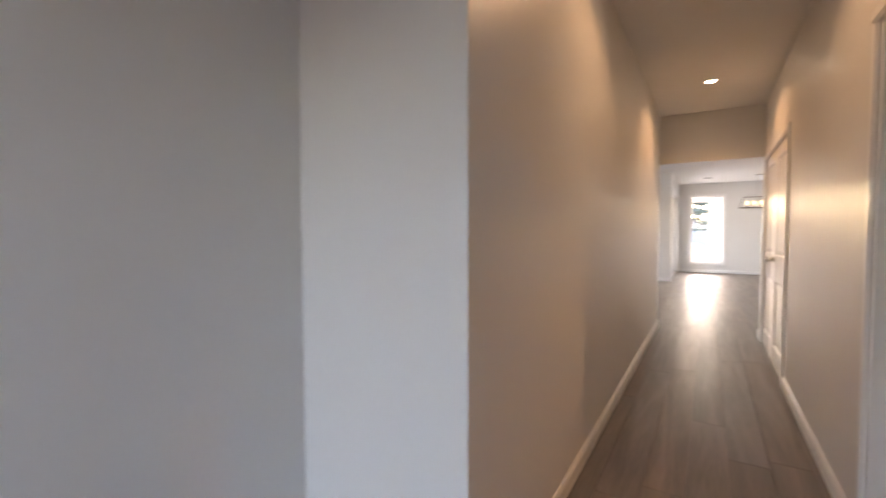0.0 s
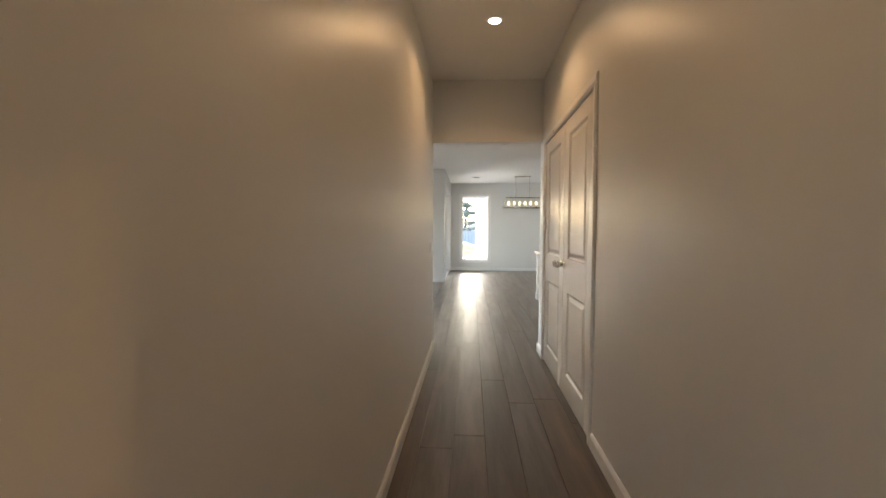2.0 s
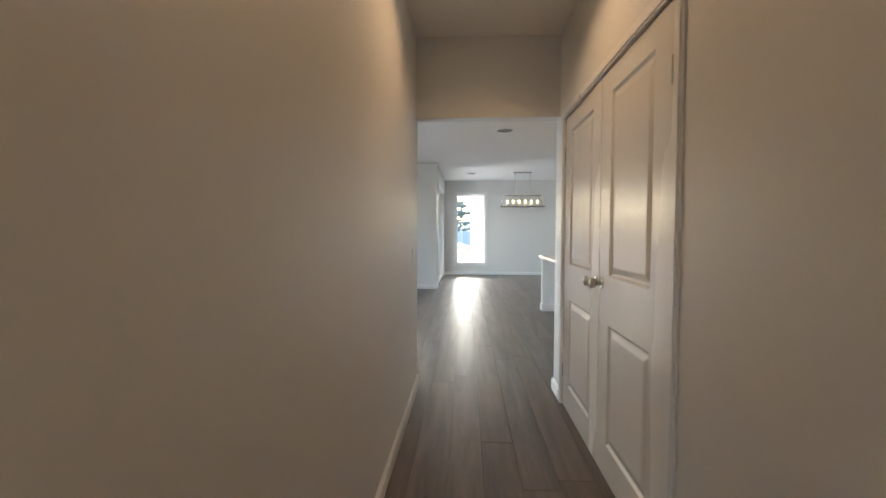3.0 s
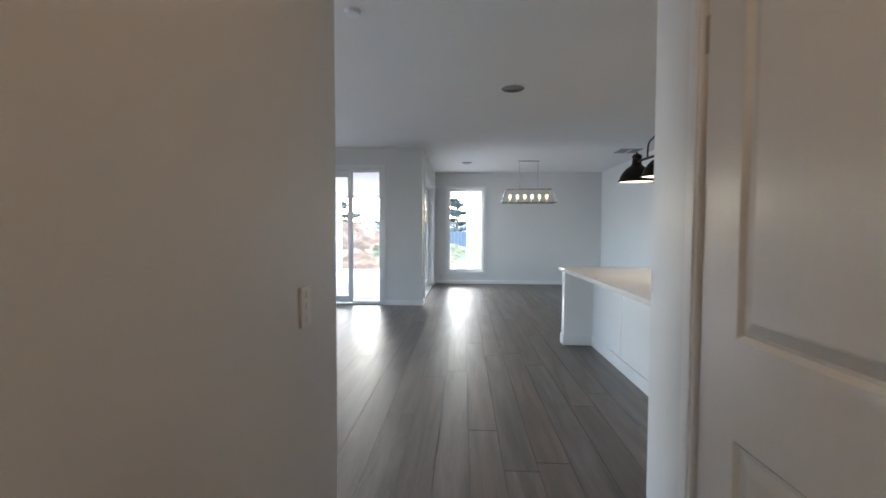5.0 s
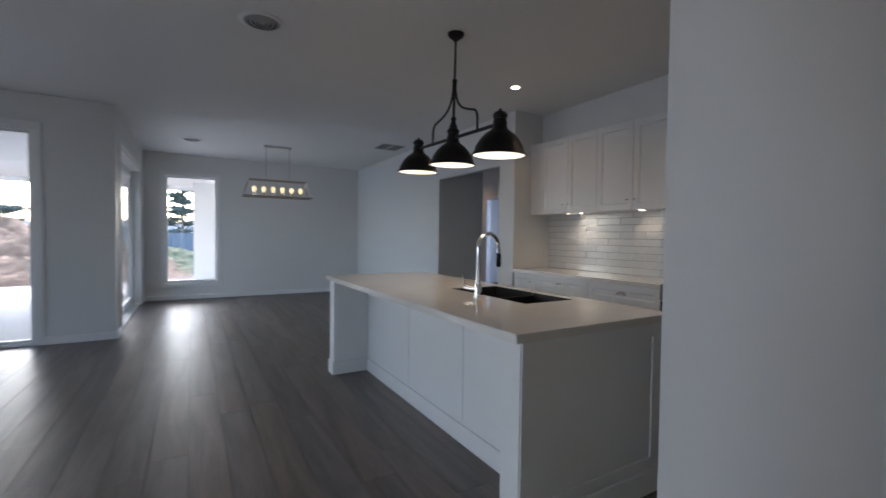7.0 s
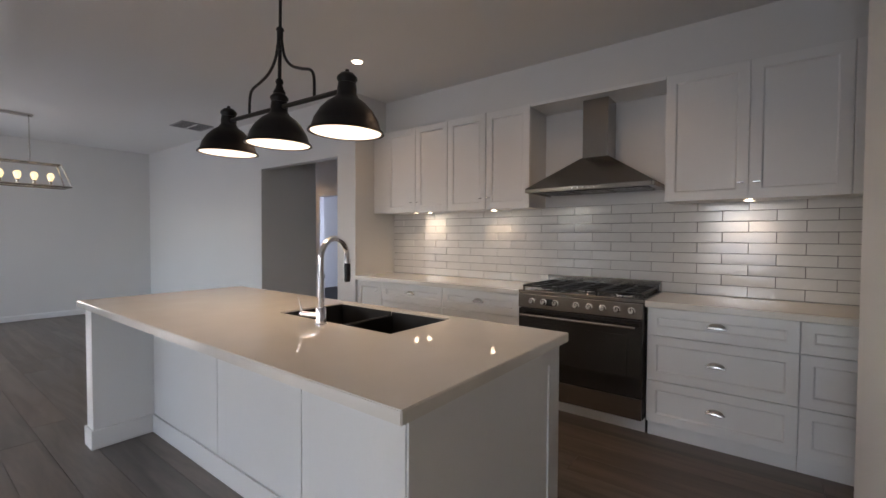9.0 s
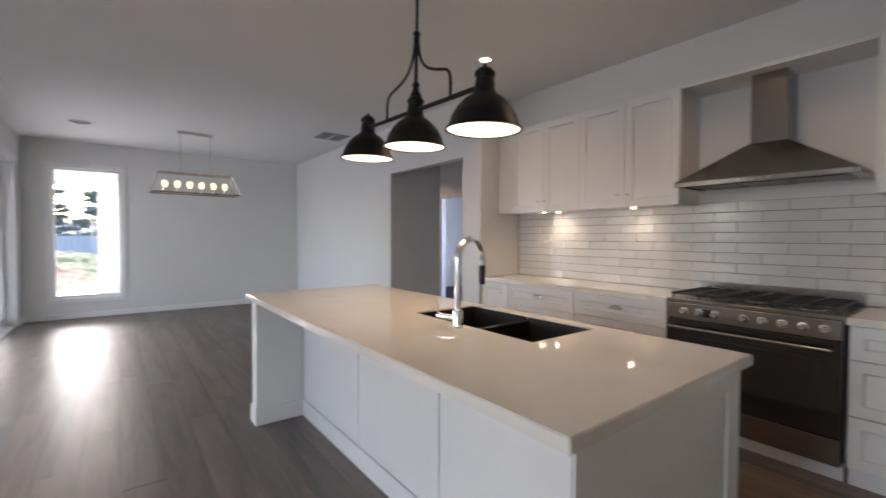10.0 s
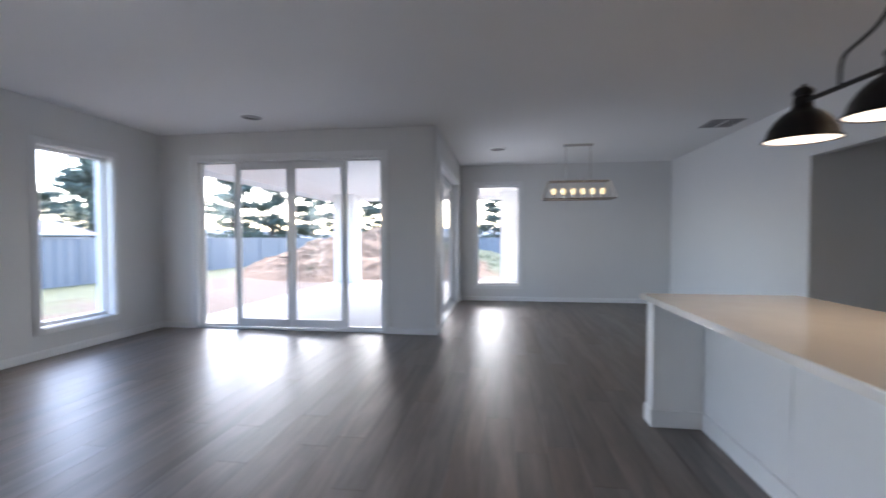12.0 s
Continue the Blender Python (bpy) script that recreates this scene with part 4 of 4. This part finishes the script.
def linear_chandelier():
    cx, cy, zt, zb = 1.815, 7.54, 2.205, 1.925
    top = thing("linear_chandelier", (cx, cy, H), "brushed metal box-frame chandelier with six globe bulbs, lit", "chandelier")
    part("ceiling_plate", boxes(((-0.225, -0.05, -0.025), (0.225, 0.05, -0.001)), bevel=0.004), M_NICKEL, top)
    for s in (-0.19, 0.19):
        part("drop_rod", rod((s, 0, -0.02), (s, 0, zt - H), 0.006, 12), M_NICKEL, top)
    a, b, c, d = 0.465, 0.10, 0.555, 0.17
    t, u, r = zt - H, zb - H, 0.0085
    hi = [(-a, -b, t), (a, -b, t), (a, b, t), (-a, b, t)]
    lo = [(-c, -d, u), (c, -d, u), (c, d, u), (-c, d, u)]
    for i in range(4):
        part("frame_bar", rod(hi[i], hi[(i + 1) % 4], r, 8), M_NICKEL, top)
        part("frame_bar", rod(lo[i], lo[(i + 1) % 4], r * 1.3, 8), M_NICKEL, top)
        part("frame_bar", rod(hi[i], lo[i], r, 8), M_NICKEL, top)
    part("lamp_rail", boxes(((-a, -0.02, t - 0.012), (a, 0.02, t + 0.012)), bevel=0.003), M_NICKEL, top)
    part("socket_rail", boxes(((-0.45, -0.016, u - 0.006), (0.45, 0.016, u + 0.010)), bevel=0.003), M_NICKEL, top)
    part("end_bar", boxes(((-c, -0.012, u - 0.006), (-0.45, 0.012, u + 0.006)), ((0.45, -0.012, u - 0.006), (c, 0.012, u + 0.006))), M_NICKEL, top)
    for i in range(6):
        x = -0.38 + i * 0.152
        part("socket", lathe([(0, u + 0.01), (0.016, u + 0.01), (0.016, u + 0.06), (0.021, u + 0.07), (0, u + 0.07)], 18, "z", (x, 0, 0)), M_NICKEL, top, smooth=True)
        part("bulb", lathe([(0, u + 0.068), (0.016, u + 0.07), (0.030, u + 0.10), (0.036, u + 0.13), (0.030, u + 0.158), (0.015, u + 0.172), (0, u + 0.175)], 20, "z", (x, 0, 0)), M_GLOBE, top, "glowing warm globe bulb", True)


linear_chandelier()


def round_diffuser(x, y):
    top = thing("ceiling_diffuser", (x, y, H), "round white ceiling air diffuser with grey rings", "air diffuser", "ceiling diffusers")
    part("rim", lathe([(0.12, -0.001), (0.12, -0.010), (0.135, -0.012), (0.150, -0.006), (0.152, -0.001)], 36, closed=True), M_PLASTIC, top, smooth=True)
    for r in (0.035, 0.065, 0.095):
        part("ring", lathe([(r, -0.012), (r + 0.022, -0.006), (r + 0.024, -0.009), (r + 0.002, -0.016)], 32, closed=True), M_VENT, top, smooth=True)
    part("core", lathe([(0, -0.016), (0.028, -0.012), (0.030, -0.004), (0, -0.004)], 28), M_VENT, top, smooth=True)
    part("throat", lathe([(0, -0.003), (0.12, -0.003), (0.12, -0.0012), (0, -0.0012)], 32), M_BLACK, top)


for x, y in ((0.965, 3.0), (0.53, 7.72), (-2.45, 5.35)):
    round_diffuser(x, y)


def return_grille(x, y):
    top = thing("ceiling_grille", (x, y, H), "rectangular grey return-air grille in the ceiling", "air grille")
    part("frame", boxes(((-0.20, -0.20, -0.010), (0.20, -0.175, -0.001)), ((-0.20, 0.175, -0.010), (0.20, 0.20, -0.001)), ((-0.20, -0.175, -0.010), (-0.175, 0.175, -0.001)), ((0.175, -0.175, -0.010), (0.20, 0.175, -0.001)), bevel=0.002, segments=1), M_VENT, top)
    part("divider", boxes(((-0.012, -0.175, -0.011), (0.012, 0.175, -0.001)), bevel=0.002, segments=1), M_PLASTIC, top)
    part("backing", boxes(((-0.175, -0.175, -0.0025), (0.175, 0.175, -0.001))), M_BLACK, top)
    for k in range(12):
        yy = -0.165 + k * 0.0287
        bm = boxes(((-0.174, yy, -0.009), (-0.012, yy + 0.014, -0.006)), ((0.012, yy, -0.009), (0.174, yy + 0.014, -0.006)))
        part("slat", bm, M_VENT, top)


return_grille(3.45, 6.5)


def smoke_alarm(x, y):
    top = thing("smoke_alarm", (x, y, H), "small round white ceiling smoke alarm", "smoke alarm")
    part("body", lathe([(0, -0.034), (0.03, -0.034), (0.048, -0.026), (0.053, -0.010), (0.055, -0.001), (0, -0.001)], 28), M_PLASTIC, top, smooth=True)


smoke_alarm(-0.29, 1.40)


def switch(name, m, gangs=2):
    top = thing(name, (0, 0, 0), "white plastic light switch plate on the wall", "light switch")
    top.matrix_basis = m
    part("plate", boxes(((-0.037, -0.009, -0.058), (0.037, -0.0005, 0.058)), bevel=0.003), M_PLASTIC, top)
    for k in range(gangs):
        z = (k - (gangs - 1) / 2) * 0.036
        part("rocker", boxes(((-0.008, -0.013, z - 0.011), (0.008, -0.009, z + 0.011)), bevel=0.002), M_PLASTIC, top)


switch("light_switch", pose(0.0, -0.29, 1.10, 0, 0, 90), 3)
switch("light_switch", pose(-0.26, 6.21, 1.10, 0, 0, 90), 2)


# ---- outside ----
structure("ground", boxes(((-900, -900, -0.9), (900, 900, -0.45))), M_GROUND, "bare red-brown soil with patches of grass", "ground")
structure("patio", boxes(((-4.48, 6.26, -0.5), (-0.46, 13.4, -0.03)), ((-0.46, 9.53, -0.5), (6.0, 13.4, -0.03)), bevel=0.01), M_CONC, "pale concrete patio slab beside the house", "patio")
structure("patio_soffit", boxes(((-5.1, 6.28, 2.62), (-0.48, 14.0, 2.70)), ((-0.48, 9.55, 2.62), (7.0, 14.0, 2.70)), ((-5.1, 6.28, 2.50), (-5.07, 14.0, 2.62)), ((-5.07, 13.97, 2.50), (7.0, 14.0, 2.62))), M_SOFFIT, "flat white patio roof lining with fascia", "soffit")
for x in (-4.42, 0.56):
    tagged(part("patio_column", boxes(((x, 12.75, -0.03), (x + 0.62, 13.37, 2.62)), bevel=0.006), M_RENDER), "square white rendered patio column on the slab", "column", "patio columns")


def fence_run(name, along, a, b, plane, z=-0.45, h=1.78, label="blue-grey corrugated steel boundary fence"):
    top = thing(name, (0, 0, 0), label, "fence")
    n = max(1, round((b - a) / 2.4))
    w = (b - a) / n
    bm = bmesh.new()
    ridges = 24
    row = []
    for k in range(ridges + 1):
        d = 0.025 if k % 4 in (1, 2) else 0.0
        row.append((0.03 + (w - 0.06) * k / ridges, d))
    vs = [[bm.verts.new((p, d, zz)) for p, d in row] for zz in (0.04, h - 0.04)]
    for k in range(ridges):
        bm.faces.new((vs[0][k], vs[0][k + 1], vs[1][k + 1], vs[1][k]))
    sheet = mesh_of("sheet", bm, M_FENCE)
    rail = mesh_of("rail", boxes(((0.03, -0.02, 0), (w - 0.03, 0.045, 0.05)), ((0.03, -0.02, h - 0.05), (w - 0.03, 0.045, h)), bevel=0.004, segments=1), M_FENCE)
    post = mesh_of("post", boxes(((-0.03, -0.03, 0), (0.03, 0.055, h + 0.01)), bevel=0.004, segments=1), M_FENCE)
    for i in range(n + 1):
        m = pose(a + i * w, plane, z) if along == "x" else pose(plane, a + i * w, z, 0, 0, 90)
        for nm, me in (("post", post), ("sheet", sheet), ("rail", rail)):
            if nm == "post" or i < n:
                o = new(nm, me)
                o.parent, o.matrix_basis = top, m
    return top


fence_run("fence", "y", -12, 46, -15.2)
fence_run("fence", "x", -15.2, 25, 46)


def mound(cx, cy, rx, ry, h, label):
    n = 110
    bm = bmesh.new()
    g = [[None] * (n + 1) for _ in range(n + 1)]
    for i in range(n + 1):
        for j in range(n + 1):
            u, v = 2 * i / n - 1, 2 * j / n - 1
            r = math.hypot(u, v)
            f = max(0.0, 1 - r) ** 0.9
            w = noise.fractal(Vector((u * 3, v * 3, cx)), 1.0, 2.0, 5) * 0.22 * min(1, f * 4)
            w += abs(noise.fractal(Vector((u * 16, v * 16, cy)), 0.8, 2.1, 4)) * 0.11 * min(1, f * 6)
            g[i][j] = bm.verts.new((cx + u * rx, cy + v * ry, -0.47 + h * (f * (1 + w * 0.6) + w * 0.5)))
    for i in range(n):
        for j in range(n):
            bm.faces.new((g[i][j], g[i + 1][j], g[i + 1][j + 1], g[i][j + 1]))
    return tagged(part("dirt_mound", bm, M_DIRT, smooth=True), label, "dirt mound")


mound(-6.2, 22.5, 7.0, 6.0, 2.35, "heap of loose red-brown soil on the bare ground")
mound(-1.0, 24.5, 5.0, 5.0, 1.1, "low heap of loose soil with grass on it")


def conifer(x, y, h, seed, spread=1.0):
    """Old cypress: tapered trunk, level limbs and flat layered foliage clumps with gaps."""
    rnd = random.Random(seed)
    top = thing("conifer_tree", (x, y, -0.5), "tall dark green conifer with layered spreading branches", "tree", "trees beyond the fence")
    part("trunk", rod((0, 0, 0), (rnd.uniform(-0.3, 0.3), rnd.uniform(-0.3, 0.3), h * 0.95), 0.038 * h, 10, 0.006 * h), M_TRUNK, top)
    limbs, crown = bmesh.new(), []
    verts, faces = [], []
    whorls = int(14 + 1.6 * h)
    for k in range(whorls):
        z = h * (0.16 + 0.82 * (k + rnd.random()) / whorls)
        a = rnd.uniform(0, 2 * math.pi)
        ln = spread * h * (0.36 - 0.27 * (z / h)) * rnd.uniform(0.6, 1.25) + 0.3
        tip = Vector((math.cos(a) * ln, math.sin(a) * ln, z + rnd.uniform(-0.02, 0.10) * h))
        seg = rod((0, 0, z), tip, 0.012 * h, 6, 0.003 * h)
        me = bpy.data.meshes.new("tmp")
        seg.to_mesh(me), seg.free()
        limbs.from_mesh(me)
        bpy.data.meshes.remove(me)
        for c in range(5):
            t = 0.35 + 0.7 * (c + rnd.random() * 0.6) / 5
            centre = Vector((0, 0, z)).lerp(tip, t) + Vector((rnd.gauss(0, 0.10 * ln), rnd.gauss(0, 0.10 * ln), rnd.uniform(0, 0.03) * h))
            size = (0.06 + 0.04 * rnd.random()) * h
            for q in range(42):
                p = centre + Vector((rnd.gauss(0, size * 0.55), rnd.gauss(0, size * 0.55), rnd.gauss(0, size * 0.20)))
                s = size * rnd.uniform(0.16, 0.34)
                e1 = Vector((rnd.gauss(0, 1), rnd.gauss(0, 1), rnd.gauss(0, 0.45))).normalized() * s
                e2 = e1.cross(Vector((rnd.gauss(0, 1), rnd.gauss(0, 1), rnd.gauss(0, 1)))).normalized() * s * 0.55
                i = len(verts)
                verts += [p - e1, p + e2, p + e1 * 1.2, p - e2]
                faces.append((i, i + 1, i + 2, i + 3))
    part("limbs", limbs, M_TRUNK, top)
    me = bpy.data.meshes.new("crown")
    me.from_pydata(verts, [], faces)
    me.materials.append(M_LEAF)
    cr = new("crown", me)
    cr.parent = top
    return top


for i, (x, y, h) in enumerate(((-24.8, 23.9, 8.6), (-27, 21.5, 4.4), (-30, 25, 5.2), (-24.5, 38, 8.6), (-20.3, 37.0, 6.2), (-17.6, 40, 7.2), (-18.5, 50, 7.4), (-14.4, 50, 7.4), (-9, 55, 6.6), (-4, 58, 6.2), (-0.4, 57, 7.2), (5, 60, 6))):
    conifer(x, y, h, 40 + i, 0.62 if i == 0 else 0.95)


def shed():
    top = thing("garden_shed", (-20.0, 13.0, -0.45), "low blue-grey steel shed standing beyond the fence", "shed")
    wall_bm = boxes(((-1.5, -5, 0), (1.5, 5, 2.05)))
    part("wall", wall_bm, M_FENCE, top)
    bm = bmesh.new()
    ends = [[bm.verts.new(v) for v in ((-1.7, y, 2.0), (0, y * 0.86, 2.62), (1.7, y, 2.0), (1.7, y, 1.94), (-1.7, y, 1.94))] for y in (-5.2, 5.2)]
    for i in range(5):
        bm.faces.new((ends[0][i], ends[0][(i + 1) % 5], ends[1][(i + 1) % 5], ends[1][i]))
    bm.faces.new(ends[0]), bm.faces.new(ends[1][::-1])
    part("roof", bm, M_SHEDROOF, top)
    part("gutter", boxes(((1.7, -5.2, 1.9), (1.8, 5.2, 2.0)), bevel=0.01, segments=1), M_RENDER, top, "pale metal gutter")
    return top


shed()


def hills():
    bm = bmesh.new()
    n = 90
    lo, hi = [], []
    for k in range(n + 1):
        a = math.pi * (0.1 + 0.95 * k / n)
        r = 420
        z = 5 + 9 * (0.5 + noise.noise(Vector((k * 0.11, 2.0, 0)))) 
        lo.append(bm.verts.new((r * math.cos(a), r * math.sin(a), -1)))
        hi.append(bm.verts.new((r * 1.15 * math.cos(a), r * 1.15 * math.sin(a), z)))
    for k in range(n):
        bm.faces.new((lo[k], lo[k + 1], hi[k + 1], hi[k]))
    return structure("backdrop", bm, M_HILL, "distant blue-grey hills", "hills")


hills()

# ---- wall tiles behind the bench ----
splash = structure("splashback", boxes(((4.4625, -1.43, 0.901), (4.4695, 3.688, 1.574))), M_GROUT, "glossy white handmade subway tile splashback with grey grout", "splashback")


def tile_mesh(w, h, seed):
    """A handmade tile: its glazed face is uneven and falls away at the edges."""
    rnd = random.Random(seed)
    bm, nx, nz = bmesh.new(), 6, 3
    g = []
    for i in range(nx + 1):
        col = []
        for k in range(nz + 1):
            rim = i in (0, nx) or k in (0, nz)
            col.append(bm.verts.new((-0.0062 if rim else -0.0066 + rnd.uniform(-0.0006, 0.0006), (i / nx - 0.5) * w * (0.99 if rim else 1.0), (k / nz - 0.5) * h * 0.97)))
        g.append(col)
    for i in range(nx):
        for k in range(nz):
            bm.faces.new((g[i][k], g[i][k + 1], g[i + 1][k + 1], g[i + 1][k]))
    back = [bm.verts.new((0, y * w / 2, z * h / 2)) for y, z in ((-1, -1), (1, -1), (1, 1), (-1, 1))]
    rims = ([g[i][0] for i in range(nx + 1)], g[nx], [g[i][nz] for i in range(nx, -1, -1)], g[0][::-1])
    for q, line in enumerate(rims):
        bm.faces.new([back[q], back[(q + 1) % 4]] + line[::-1])
    return mesh_of("tile", bm, M_TILE, True)


ROW, LONG = 0.0745, 0.302
full = [tile_mesh(LONG - 0.0026, ROW - 0.003, s) for s in range(8)]
half = [tile_mesh(LONG / 2 - 0.0026, ROW - 0.003, 20 + s) for s in range(3)]
rnd = random.Random(5)
for r in range(9):
    z = 0.903 + ROW * (r + 0.5)
    y, k = 3.686, 0
    while y > -1.35:
        w = LONG / 2 if (k == 0 and r % 2) else LONG
        if y - w < -1.43:
            break
        t = new("tile", rnd.choice(half if w < LONG else full))
        t.parent = splash
        t.matrix_basis = pose(4.4625, y - w / 2, z, rnd.uniform(-0.1, 0.1), rnd.uniform(-0.35, 0.35), rnd.uniform(-0.4, 0.4))
        y -= w
        k += 1

# ---- floor boards, running along the corridor ----
WIDE, LENGTH = 0.193, 2.2


def board_mesh(length):
    bm = boxes(((0, 0, -0.006), (WIDE - 0.0008, length - 0.0008, 0.0)))
    for v in bm.verts:
        if v.co.z > -0.003:
            v.co.x += 0.0009 if v.co.x < WIDE / 2 else -0.0009
            v.co.y += 0.0012 if v.co.y < length / 2 else -0.0012
    return mesh_of("board", bm, M_FLOOR)


boards = {}


def lay(x0, x1, y0, y1, seed, stuff=None):
    r2 = random.Random(seed)
    n = math.ceil((x1 - x0) / WIDE)
    for i in range(n):
        y = y0 - r2.uniform(0, LENGTH * 0.9)
        while y < y1:
            a, b = max(y, y0), min(y + LENGTH, y1)
            if b - a > 0.03:
                key = round(b - a, 3)
                if key not in boards:
                    boards[key] = board_mesh(key)
                o = new("board", boards[key])
                o.parent = floor
                o.location = (x0 + i * WIDE, a, 0)
            y += LENGTH


G = -0.27
lay(G + WIDE, G + 8 * WIDE - 0.01, -7.0, 9.33, 1)
lay(G, G + WIDE - 0.01, 0.0, 9.33, 2)
lay(G - 21 * WIDE, G - 0.01, 0.0, 6.07, 3)
lay(G + 8 * WIDE, 3.88, 0.0, 9.33, 4)
lay(G + 22 * WIDE, 4.5, -3.2, 3.69, 5)
lay(G + 15 * WIDE, 3.88, -3.2, 0.0, 6)
lay(-0.72, -0.08, -7.0, -5.4, 7)
lay(G + 22 * WIDE, 6.2, 3.80, 9.3, 8)
lay(G + 8 * WIDE, 3.6, -6.5, -2.9, 9)
